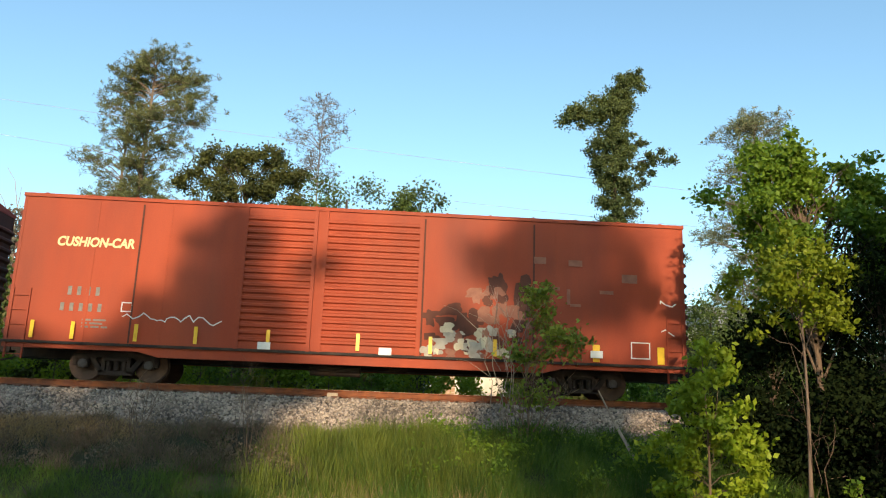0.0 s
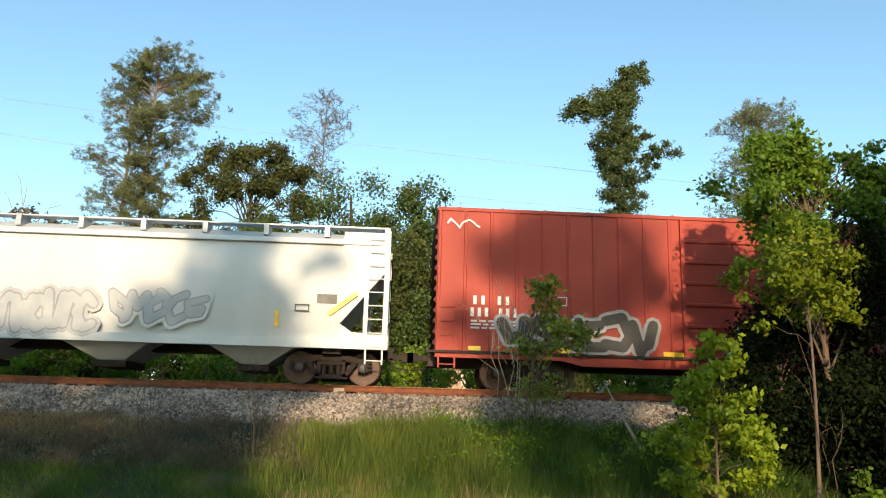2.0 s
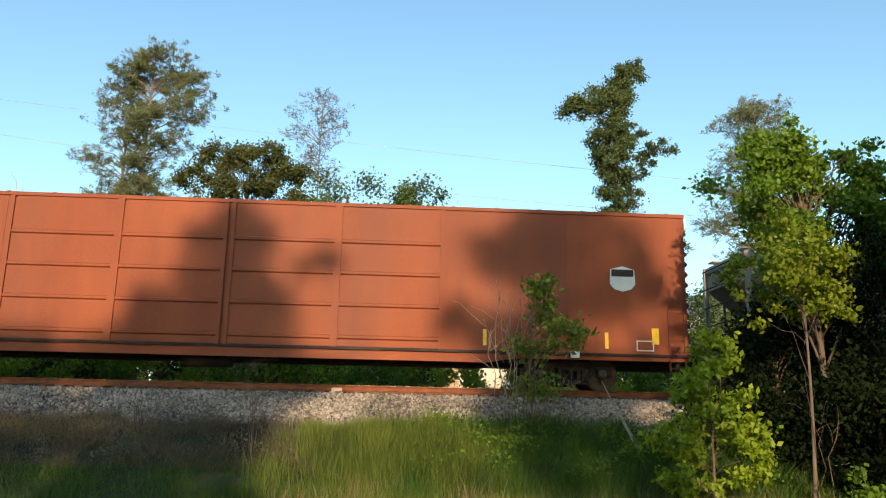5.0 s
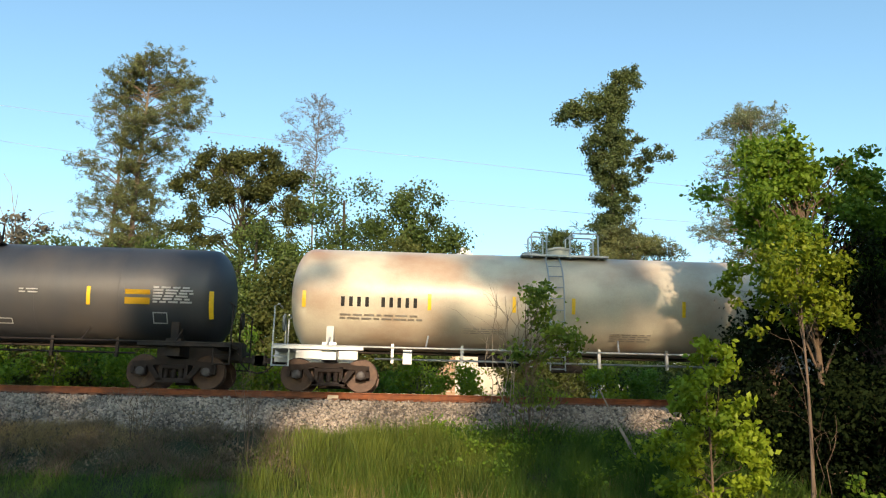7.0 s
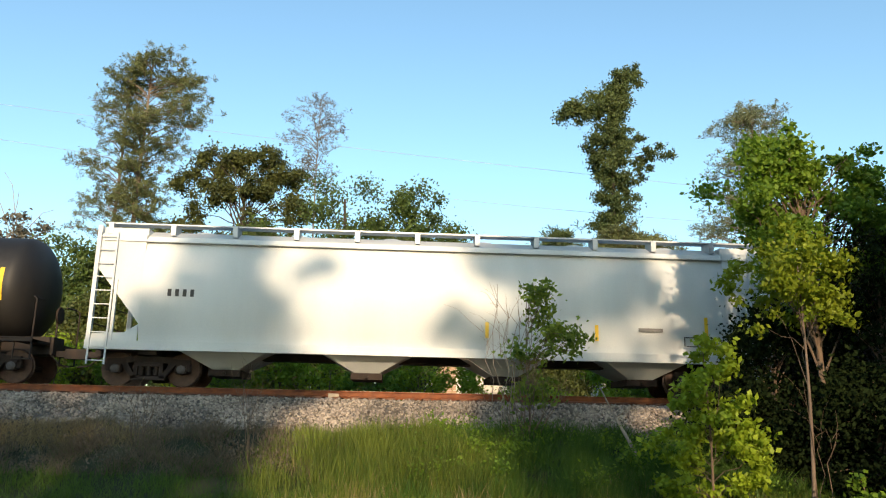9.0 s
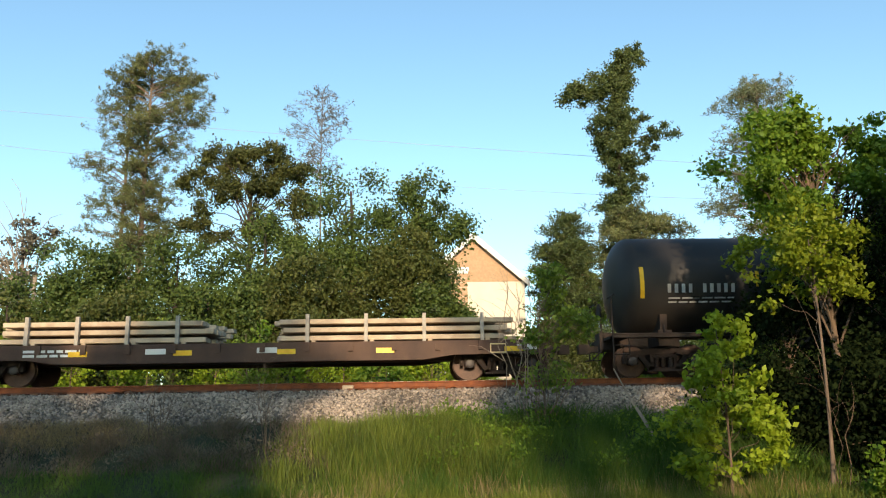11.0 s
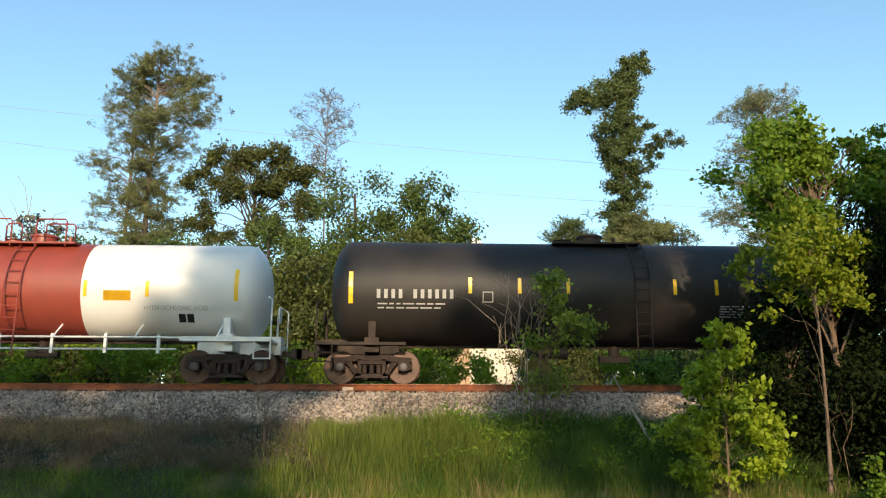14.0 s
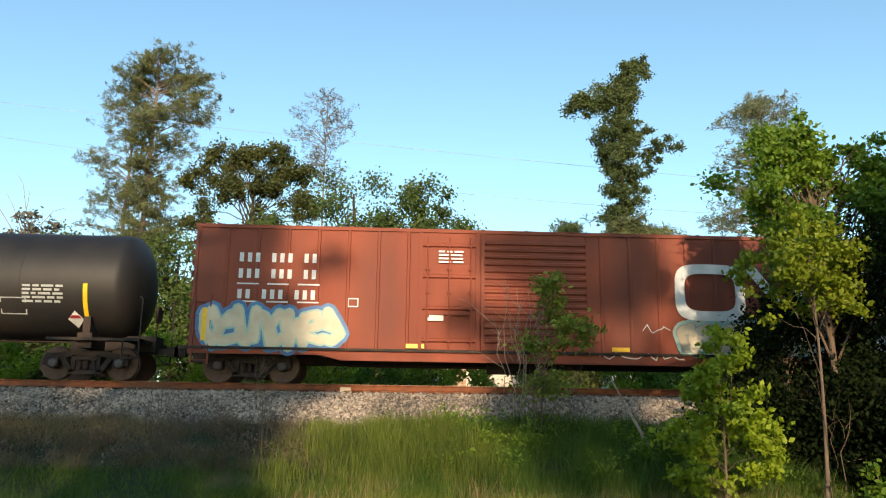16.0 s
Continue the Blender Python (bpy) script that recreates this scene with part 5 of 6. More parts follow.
    marks(ob, "road_mark", "####", -h + 2.05, 2.42, 0.15, 0.2, 0.055, Y - 0.075, BLACK)
    plate(ob, "data_plate", h - 3.9, h - 3.2, 1.8, 1.9, Y - 0.07, FADED)
    frame_box(ob, h - 2.6, h - 2.2, 1.4, 1.68, Y - 0.07, BLACK)
    # black tank cars
    for left, right, lettering, light in ((-170.1, -154.0, "#### #####", 1), (-207.95, -191.4, "#### ######", 2), (-226.2, -209.8, "#### ######", 3)):
        ob, h = car("tank_car", "black tank car with white stencilled marks and yellow reflectors" if light > 1 else "black tank car with top railing and a yellow panel", left, right, "tank car")
        r, zc = (1.5, 2.71) if light == 1 else (1.54, 2.705)
        wr = (r, zc)
        tank_car(ob, h, r, zc, TANK_BLACK, STEEL_DARK, 1.25, fittings=-0.4 if light != 1 else 0.0, rails=light == 1, walkway=light != 3, ladder_x=0.5 if light > 1 else -0.2)
        marks(ob, "road_mark", lettering, -h + 1.35, 2.55, 0.15, 0.25, 0.055, Y, WHITE, wr)
        small_print(ob, -h + 1.4, 2.42, 1.9, 2, Y, WHITE, 40 + light, 0.04, 0.07, wrap=wr)
        reflectors(ob, [-h + 0.65, h - 0.75], 2.4, 3.3, Y, wr, 0.12)
        reflectors(ob, [-h + 4.0, -h + 5.4, -h + 6.78, h - 6.55, h - 5.35, h - 3.9], 2.7, 3.15, Y, wr)
        small_print(ob, h - 2.0, 2.95, 1.1, 5, Y, WHITE, 44 + light, 0.06, 0.045, wrap=wr)
        frame_box(ob, -h + 4.35, -h + 4.65, 2.45, 2.75, Y, WHITE, 0.025, wr)
        frame_box(ob, h - 2.7, h - 2.25, 2.1, 2.35, Y, WHITE, 0.025, wr)
        if light > 1:
            small_print(ob, h - 5.25, 2.4, 0.85, 5, Y, WHITE, 54 + light, 0.03, 0.04, wrap=wr)
            placard(ob, h - 1.0, 1.95, 0.2, -1.33, (r, zc, 0.03))
        else:
            f = Form().box(h - 5.2, h - 4.5, Y, Y + 0.01, 2.5, 2.9)
            wrap_form(f, *wr)
            part("warning_panel", f, YELLOW, ob, "yellow warning panel")
            small_print(ob, -1.2, 2.2, 1.1, 3, Y, WHITE, 49, 0.06, 0.03, wrap=wr)
    # flatcar with its load
    ob, h = car("flatcar", "dark brown flatcar with stake pockets and yellow reflectors", -189.2, -172.1, "flatcar")
    f = Form()
    f.box(-h, h, -1.5, 1.5, 0.98, 1.08)
    for s in (-1, 1):
        y0 = s * 1.47
        f.prism([(-h, 1.0), (h, 1.0), (h, 0.72), (h - 2.8, 0.68), (h - 3.6, 0.56), (-h + 3.6, 0.56), (-h + 2.8, 0.68), (-h, 0.72)], "y", y0 - 0.04, y0 + 0.04)
    f.box(-h + 1, h - 1, -0.35, 0.35, 0.6, 0.98)
    for x in (-h + 1.4, h - 1.4):
        f.box(x - 0.25, x + 0.25, -1.3, 1.3, 0.83, 0.98)
    part("deck", f, FLAT_BROWN, ob)
    x = -h + 0.7
    while x < h:
        part("stake_pocket", Form().box(x - 0.07, x + 0.07, -1.58, -1.5, 0.82, 1.06), FLAT_BROWN, ob)
        x += 1.2
    reflectors(ob, [-h + 1.6, -4.4, -1.6, 1.2, 3.9, h - 1.1], 0.76, 0.9, -1.515, w=0.5)
    for x in (-h + 0.5, h - 1.0, -2.6, 0.4):
        plate(ob, "route_board", x, x + 0.55, 0.8, 0.95, -1.515, WHITE)
    small_print(ob, -h + 2.7, 0.95, 1.6, 2, -1.515, WHITE, 51, 0.07, 0.05)
    frame_box(ob, h - 1.75, h - 1.3, 0.72, 0.98, -1.515, CREAM)
    couplers(ob, h)
    for x in (-h + 1.4, h - 1.4):
        truck(ob, x)
    rng = np.random.default_rng(9)
    for x0, x1 in ((-h + 1.9, -1.0), (0.95, h - 1.15)):
        pile = tagged(new("beam_stack"), "stack of pale timber beams held by steel stakes on the flatcar", "load", "stacked loads on the flatcar")
        pile["rear"], pile["front"] = -189.2 + h + x0, -189.2 + h + x1
        pile.location = (-189.2 + h, 0, 1.08)
        CARS.append(pile)
        for layer in range(3):
            z = 0.06 + layer * 0.23
            for i in range(7):
                y0 = -1.3 + i * 0.38
                j = rng.normal() * 0.12
                part("beam", Form().box(x0 + j, x1 + j + rng.normal() * 0.2, y0, y0 + 0.34, z, z + 0.135), TIMBER, pile, bevel=0.012)
        for k in range(4):
            x = x0 + 0.8 + k * (x1 - x0 - 1.6) / 3
            part("stake", Form().box(x - 0.05, x + 0.05, -1.46, -1.36, 0, 0.78), FAINT, pile)
            part("bearer", Form().box(x + 0.1, x + 0.22, -1.35, 1.35, 0.0, 0.06), TIMBER, pile)
            part("stake", Form().box(x - 0.05, x + 0.05, 1.36, 1.46, 0, 0.78), STEEL_DARK, pile)

    # white tank car with a red band
    ob, h = car("tank_car", "white acid tank car with a dark red centre band", -241.4, -228.0, "tank car")
    r, zc = 1.42, 2.66
    wr = (r, zc)
    tank_car(ob, h, r, zc, TANK_WHITE, WHITE, 0.98, band=(-1.6, 1.68, TANK_RED), fittings=-0.1, walkway=True, ladder_x=-0.35, fixture=TANK_RED)
    marks(ob, "road_mark", "#### ####", -h + 1.1, 2.55, 0.15, 0.22, 0.075, Y, BLACK, wr)
    small_print(ob, -h + 1.2, 2.35, 1.9, 2, Y, FAINT, 61, 0.05, 0.06, wrap=wr)
    small_print(ob, -h + 4.0, 2.25, 1.0, 4, Y, FAINT, 62, 0.025, 0.05, wrap=wr)
    words(ob, "HYDROCHLORIC ACID", h - 3.3, 2.2, 0.17, Y, FAINT, wr)
    reflectors(ob, [-h + 0.62, h - 0.75], 2.45, 3.35, Y, wr, 0.12)
    reflectors(ob, [-h + 4.55, 1.8, h - 3.2], 2.55, 3.0, Y, wr)
    f = Form().box(h - 4.4, h - 3.65, Y, Y + 0.01, 2.45, 2.72)
    wrap_form(f, *wr)
    part("warning_panel", f, YELLOW, ob, "yellow warning panel")
    for x0 in (h - 2.35, h - 2.12):
        f = Form().box(x0, x0 + 0.19, Y, Y + 0.01, 1.88, 2.1)
        wrap_form(f, *wr)
        part("data_plate", f, BLACK, ob)
    # brown boxcar
    ob, h = car("boxcar", "mineral-brown ribbed boxcar with big white emblem and spray paint", -261.9, -242.95, "boxcar")
    boxcar(ob, h, BOX_BROWN, 4.42, 0.92, [("posts", -h + 0.06, -3.5, 0.82), ("plug", -3.15, -1.55, 0.9), ("door", -1.4, 1.6, 0.2), ("posts", 2.0, h - 0.06, 0.86)], 1.62)
    for z, pat in ((3.32, "### ### ##"), (2.86, "### ### ##"), (2.28, "## ### ###")):
        marks(ob, "name_block", pat, -h + 1.22, z, 0.17, 0.26, 0.055, Y - 0.03, WHITE)
    for k in (0, 0.83, 1.68):
        plate(ob, "rule_line", -h + 1.22 + k, -h + 1.82 + k, 2.68, 2.72, Y - 0.03, WHITE)
        plate(ob, "rule_line", -h + 1.22 + k, -h + 1.82 + k, 2.18, 2.22, Y - 0.03, WHITE)
    f = Form()
    cx, cz, a, b, t = h - 4.35, 2.72, 1.02, 0.82, 0.28
    n = 32

    def rounded(k, aa, bb):
        q = 2 * math.pi * k / n
        c, s = math.cos(q), math.sin(q)
        return cx + aa * math.copysign(abs(c) ** 0.5, c), cz + bb * math.copysign(abs(s) ** 0.5, s)

    for k in range(n):
        p0, p1, p2, p3 = rounded(k, a, b), rounded(k + 1, a, b), rounded(k + 1, a - t, b - t), rounded(k, a - t, b - t)
        f.prism([p0, p1, p2, p3], "y", Y - 0.05, Y - 0.036)
    part("emblem", f, WHITE, ob, "large plain white rounded emblem")
    f = Form().prism([(h - 3.35, 3.5), (h - 3.0, 3.5), (h - 1.75, 1.92), (h - 2.1, 1.92)], "y", Y - 0.05, Y - 0.036)
    f.box(h - 1.85, h - 1.5, Y - 0.05, Y - 0.036, 1.92, 3.52)
    part("emblem", f, WHITE, ob, "large plain white slanting band")
    spray(ob, -h + 0.35, -h + 4.1, 0.98, 2.0, 8, Y - 0.036, BLUE_SPRAY, TEAL, PALE_SPRAY, 71, 0.22)
    spray(ob, h - 5.3, h - 1.3, 0.98, 1.85, 9, Y - 0.036, TEAL, FAINT, PALE_SPRAY, 72, 0.24)
    scrawl(ob, h - 6.3, h - 5.6, 1.6, 0.35, Y - 0.036, WHITE, 73)
    scrawl(ob, h - 7.6, h - 5.2, 0.86, 0.2, Y - 0.036, WHITE, 74, 0.03)
    reflectors(ob, [-h + 6.2, -h + 9.9, h - 7.0, h - 3.4], 0.98, 1.1, Y - 0.1, w=0.5)
    reflectors(ob, [-h + 0.4, h - 0.5], 1.1, 2.0, Y - 0.05, w=0.13)
    small_print(ob, -2.65, 3.75, 0.7, 4, Y - 0.1, WHITE, 75, 0.05, 0.05)
    plate(ob, "route_board", -2.95, -2.5, 1.75, 1.95, Y - 0.1, WHITE)
    frame_box(ob, -h + 4.3, -h + 4.6, 2.1, 2.35, Y - 0.02, WHITE)
    # last tank car
    ob, h = car("tank_car", "dusty dark grey tank car with white stencils", -279.6, -263.5, "tank car")
    r, zc = 1.55, 2.72
    wr = (r, zc)
    tank_car(ob, h, r, zc, TANK_BLACK, STEEL_DARK, 1.25, fittings=0.0, rails=False, ladder_x=0.3)
    reflectors(ob, [h - 1.3], 1.9, 2.8, Y, wr, 0.12)
    small_print(ob, h - 3.0, 2.75, 1.1, 5, Y, WHITE, 81, 0.06, 0.045, wrap=wr)
    frame_box(ob, h - 3.6, h - 2.9, 1.95, 2.4, Y, WHITE, 0.03, wr)
    placard(ob, h - 1.6, 1.85, 0.22, -1.3, (r, zc, 0.03))


# small lead of the train over an even pace, in metres
LEAD = {7.0: 0.5, 7.5: 0.42, 11.0: 0.2}


def motions():
    for ob in CARS:
        x = ob.location.x
        z = ob.location.z
        walk(ob, [(0.5 * k, pose(x + SPEED * 0.5 * k + LEAD.get(0.5 * k, 0.0), 0, z)) for k in range(33)])
        inn, out = max(0.0, (-14 - ob["front"]) / SPEED), min(16.0, (15 - ob["rear"]) / SPEED)
        for t in [c for c in ob.children if c.name.startswith("truck")]:
            for w in t.children:
                dx = w.location.x
                a, b = int(inn * FPS), int(out * FPS)
                rows = [(k / FPS, pose(dx, 0, 0.457, 0, math.degrees(SPEED * (k - a) / FPS / 0.457), 0)) for k in range(a, b + 1)]
                if a > 0:
                    rows.insert(0, (0, rows[0][1]))
                if b < 16 * FPS:
                    rows.append((16.0, rows[-1][1]))
                walk(w, rows)


# ---- buildings and wires beyond the track ----
def build_beyond():
    ob = tagged(new("house"), "tan brick gable house with white rendered wall and white trim", "house")
    ob.location = (4.3, 26.0, -0.5)
    w, eave, apex, dep = 3.3, 7.7, 10.6, 11.0
    f = Form()
    f.box(-w, w, 0.0, 0.3, 0, eave)
    f.box(-w, -w + 0.3, 0.3, dep, 0, eave)
    f.box(w - 0.3, w, 0.3, dep, 0, eave)
    part("wall", f, SIDING, ob, "white rendered wall")
    f = Form().prism([(-w, eave), (w, eave), (0, apex)], "y", -0.03, 0.3)
    part("gable", f, BRICK, ob, "tan brick gable")
    f = Form()
    f.prism([(-w - 0.25, eave - 0.22), (-w - 0.25, eave - 0.05), (0, apex + 0.2), (0, apex + 0.02)], "y", -0.3, dep)
    f.prism([(w + 0.25, eave - 0.22), (w + 0.25, eave - 0.05), (0, apex + 0.2), (0, apex + 0.02)], "y", -0.3, dep)
    part("roof", f, ROOFING, ob)
    f = Form()
    f.prism([(-w - 0.3, eave - 0.42), (-w - 0.3, eave), (0, apex + 0.28), (0, apex - 0.16)], "y", -0.42, -0.301)
    f.prism([(w + 0.3, eave - 0.42), (w + 0.3, eave), (0, apex + 0.28), (0, apex - 0.16)], "y", -0.42, -0.301)
    part("rake_trim", f, WHITE, ob)
    f = Form().box(-1.72, -0.42, -0.25, -0.003, 0, 8.35)
    pil = part("pilaster", f, BRICK, ob, "tan brick pilaster")
    g = Form().box(-1.85, -0.3, -0.38, 0.0, 8.35, 8.6)
    g.box(-1.78, -0.36, -0.32, 0.0, 8.2, 8.35)
    part("cornice", g, WHITE, pil)
    rows = Form()
    for k in range(27):
        rows.box(-1.725, -0.415, -0.254, -0.25, 0.3 * k + 0.1, 0.3 * k + 0.12)
    part("mortar_line", rows, SIDING, pil)

    ob = tagged(new("long_building"), "pale grey building with a low grey roof behind the trees", "building")
    ob.location = (26.0, 44.0, -0.5)
    part("wall", Form().box(-8, 8, 0, 8, 0, 9.0), HOP_WHITE, ob)
    part("roof", Form().prism([(-0.6, 8.9), (-0.6, 9.05), (4, 11.4), (8.6, 9.05), (8.6, 8.9)], "x", -8.4, 8.4), ROOFING, ob)
    for x in (-6, -3, 0, 3, 6):
        win = part("window", Form().box(x - 0.6, x + 0.6, -0.04, 0.02, 5.6, 7.4), STEEL_DARK, ob)
        part("window_frame", Form().box(x - 0.7, x + 0.7, -0.06, -0.02, 5.48, 5.6).box(x - 0.7, x + 0.7, -0.06, -0.02, 7.4, 7.5), WHITE, win)

    for x, top in ((-62, 25.5), (58, 16.0)):
        ob = tagged(new("utility_pole"), "wooden utility pole with a crossarm carrying two wires", "utility pole", "utility poles")
        ob.location = (x, 34, -0.5)
        part("pole", Form().tube([(0, 0, 0), (0, 0, top + 0.8)], [0.2, 0.13], 10), BARK, ob, smooth=True)
        part("crossarm", Form().box(-0.06, 0.06, -1.1, 1.1, top - 0.1, top + 0.05), BARK, ob)
    for z0, z1, sag, y in ((25.2, 15.6, 1.0, 33.5), (24.2, 14.6, 2.9, 34.5)):
        pts = [(-62 + 120 * t, y, z0 + (z1 - z0) * t - sag * 4 * t * (1 - t)) for t in np.linspace(0, 1, 41)]
        tagged(part("overhead_wire", Form().tube(pts, 0.014, 5), BARE), "thin pale overhead wire strung between utility poles", "wire", "overhead wires")
    for x, y, top in ((-20.5, 20, 6.9), (-22.8, 22, 7.1)):
        ob = tagged(new("post"), "pale weathered wooden post among the trees", "post", "pale posts")
        ob.location = (x, y, ground_height(x, y) - 0.05)
        part("shaft", Form().tube([(0, 0, 0), (0.05, 0, top + 0.4)], [0.14, 0.11], 9), BARK_PALE, ob, smooth=True)


# ---- trees beyond the track ----
def build_far_trees():
    pine_tree("pine_tree", "tall pine with olive needles and a long bare trunk", -20.3, 36, 27.6,
              [(9.5, 2.4, 2.8), (13.6, 1.8, 2.6), (16, 2.2, 2.4), (18.4, 1.8, 3.0), (20, 2.4, 4.3), (21.7, 2.4, 4.7), (24, 2.6, 3.2), (25.6, 2.6, 4.0), (26.6, 2.0, 2.6), (27.3, 1.4, 1.8)], 36, NEEDLE, 3, 0.34, 0.05, lean=-0.1, twigs=16, tuft=0.34, gap=(0.24, 0.55), limb_r=0.6)
    pine_tree("pine_tree", "slender pine with ragged side limbs beside a taller one", -23.0, 38.5, 27.8,
              [(9, 2.8, 1.6), (14.3, 3.3, 1.6), (16.6, 2.3, 1.2), (18.5, 3.4, 1.2), (21.4, 2.0, 1.2), (23.2, 2.6, 1.2), (26.0, 1.6, 1.3), (27.8, 1.3, 1.2)], 26, NEEDLE, 5, 0.26, 0.05, twigs=14, tuft=0.34, gap=(0.4, 0.85), limb_r=0.6)
    pine_tree("bare_pine", "thin pine with sparse greyish needles and pale limbs", -7.3, 42, 27.0,
              [(18.5, 1.3, 1.6), (20.6, 1.9, 2.2), (21.7, 2.4, 2.6), (23.2, 3.4, 2.4), (24.6, 3.9, 2.0), (25.8, 2.6, 1.6), (26.6, 0.8, 0.8)], 12, NEEDLE_GREY, 8, 0.16, 0.06, bark=BARK_GREY, twigs=9, tuft=0.34, gap=(0.3, 0.6), limb_r=0.55, rise=(0.1, 0.6))
    broad_tree("oak_tree", "dark broad oak with open gaps in its crown", -11.2, 30,
               [(-3.4, 0, 12.6, 1.3, 1.0, 0.9), (-3.5, 0, 15.0, 1.2, 1.0, 0.9), (-2.0, 0, 16.7, 1.3, 1.0, 1), (-0.2, 0.3, 17.1, 1.3, 1.0, 1), (1.6, 0, 17.2, 1.2, 0.9, 1), (3.1, 0, 15.8, 1.2, 1.0, 1), (3.5, 0, 13.4, 1.2, 1.1, 1), (1.4, -0.4, 14.8, 1.4, 1.1, 1.1), (-1.2, 0.3, 14.4, 1.3, 1.0, 1), (-2.4, 0, 11.2, 1.2, 0.9, 0.7), (0.6, 0, 12.2, 1.5, 1.0, 1), (3.0, 0, 11.2, 1.2, 1.0, 0.9)], 36000, 0.19, LEAF_OAK_DARK, BARK_OAK, 0.36, 12, clumps=130, puff=(0.42, 0.8), limbs=0.5, thin=0.7, trunk_top=15.5, attach=(0.7, 0.97))
    broad_tree("pine_tree", "leaning pine wrapped in dark vines", 14.0, 28,
               [(2.4, 0, 24.3, 1.0, 0.7, 0.9), (1.8, 0, 23.3, 1.2, 0.9, 1.1), (1.2, 0, 22.0, 1.6, 1.0, 1.3), (-2.1, 0, 20.8, 1.0, 0.95, 0.9), (-1.0, 0, 21.2, 1.2, 1.0, 1.0), (0.3, 0, 20.6, 1.5, 1.1, 1.2), (0.7, 0, 18.9, 1.5, 1.2, 1.3), (-0.5, 0, 17.9, 1.0, 0.8, 0.6), (0.5, 0, 17.1, 1.5, 1.1, 1.2), (2.6, 0, 19.3, 1.1, 0.6, 0.7), (3.8, 0, 17.8, 1.4, 0.65, 1.0), (2.4, 0, 17.6, 1.3, 0.7, 0.9), (2.9, 0, 16.4, 1.2, 0.6, 0.7), (0.7, 0, 15.5, 1.45, 1.1, 1.2), (0.7, 0, 13.9, 1.35, 1.1, 1.1), (0.5, 0, 12.2, 1.4, 1.1, 1.0), (1.8, 0, 14.6, 0.9, 0.6, 0.5)]
               + [(0.15 + 0.16 * k, -0.4, 11.0 + 1.5 * k, 0.75, 1.0, 0.8) for k in range(9)],
               62000, 0.16, NEEDLE_DARK, BARK_OAK, 0.3, 21, cat="pine tree", clumps=250, puff=(0.38, 0.7), flat=0.75, attach=(0.9, 0.99), limbs=0.3, thin=0.45, trunk_top=24.0, lean=1.9)
    pine_tree("pine_tree", "tall pine with grey-green needles", 25.5, 30, 22.8,
              [(6.5, 3.0, 3.0), (10, 3.3, 3.0), (12.4, 4.0, 2.5), (15, 3.2, 2.6), (17, 3.0, 3.0), (18.8, 2.2, 3.0), (20.4, 3.0, 3.0), (21.6, 1.6, 2.2), (22.3, 1.1, 1.8), (22.8, 0.5, 1.2)], 26, NEEDLE_BLUE, 23, 0.3, 0.05, twigs=16, tuft=0.36, gap=(0.24, 0.5), lean=0.5, limb_r=0.6)
    pine_tree("conifer", "low dark conifer between taller trees", 10.3, 25, 11.3, [(1, 2.2, 2.0), (4, 2.2, 2.0), (7, 2.0, 1.6), (9.3, 1.8, 1.0), (10.3, 0.9, 0.6), (11.2, 0.2, 0.2)], 36, NEEDLE_DARK, 31, 0.16, 0.06, cat="conifer", tuft=0.42, twigs=20, gap=(0.2, 0.4), limb_r=0.6, rise=(-0.25, 0.1))
    pine_tree("conifer", "low olive conifer with ragged tiers", 15.2, 26.5, 11.6, [(3.5, 2.4, 2.6), (6, 2.6, 2.6), (8.2, 2.8, 2.6), (9.8, 2.6, 3.0), (11.2, 2.2, 2.2), (11.7, 0.8, 1.2)], 34, NEEDLE, 32, 0.3, 0.06, cat="conifer", twigs=20, gap=(0.2, 0.4), limb_r=0.6)
    g = "broadleaf trees beyond the track"
    k = "leafy green tree beyond the railway track"
    spots = [(-3.0, 16.5, 11.6, 2.5, 0), (0.9, 16.0, 11.2, 1.8, 0.1), (-6.9, 15.5, 8.9, 2.6, 0.2), (-11.0, 14.5, 7.6, 2.3, 0.1), (-15.4, 14.5, 7.9, 2.3, 0.3), (-0.4, 14.5, 8.2, 2.0, 0.6),
             (-19.4, 17.0, 6.0, 2.4, 0), (-4.6, 12.6, 6.4, 2.0, 0.5), (-8.8, 12.0, 5.2, 1.9, 0.2), (-13.2, 12.0, 4.9, 1.9, 0.4), (-24.0, 19.0, 6.2, 2.6, 0.1), (19.5, 24.0, 7.2, 2.6, 0.3), (24.0, 22.0, 8.5, 3.0, 0.2),
             (-17.5, 11.5, 4.4, 1.8, 0.4), (1.2, 12.8, 5.0, 1.2, 0.3), (29.5, 20.0, 10.0, 3.4, 0.2), (8.6, 20.5, 5.0, 1.9, 0.4), (13.2, 18.0, 4.2, 2.0, 0.3), (17.5, 16.0, 4.0, 2.0, 0.2), (-29.0, 24.0, 8.5, 3.0, 0.2)]
    for i, (x, y, top, r, s) in enumerate(spots):
        body = [(0, 0, top - r * 0.75, r * 0.85, r * 0.75, 1), (r * 0.35, 0, top - r * 1.6, r * 1.1, r * 0.9, 1.3), (-r * 0.3, 0, top * 0.45, r * 1.1, top * 0.25, 1.4), (0, -0.4, top * 0.18, r, top * 0.16, 0.8)]
        broad_tree("broadleaf_tree", k, x, y, body, int(9500 + 2600 * r + 800 * top), 0.165, LEAF_FAR if s < 0.35 else LEAF_OAK, BARK_OAK, 0.10 + 0.012 * top, 50 + i, group=g, clumps=70, puff=(0.36, 0.62), thin=0.6, limbs=0.5)
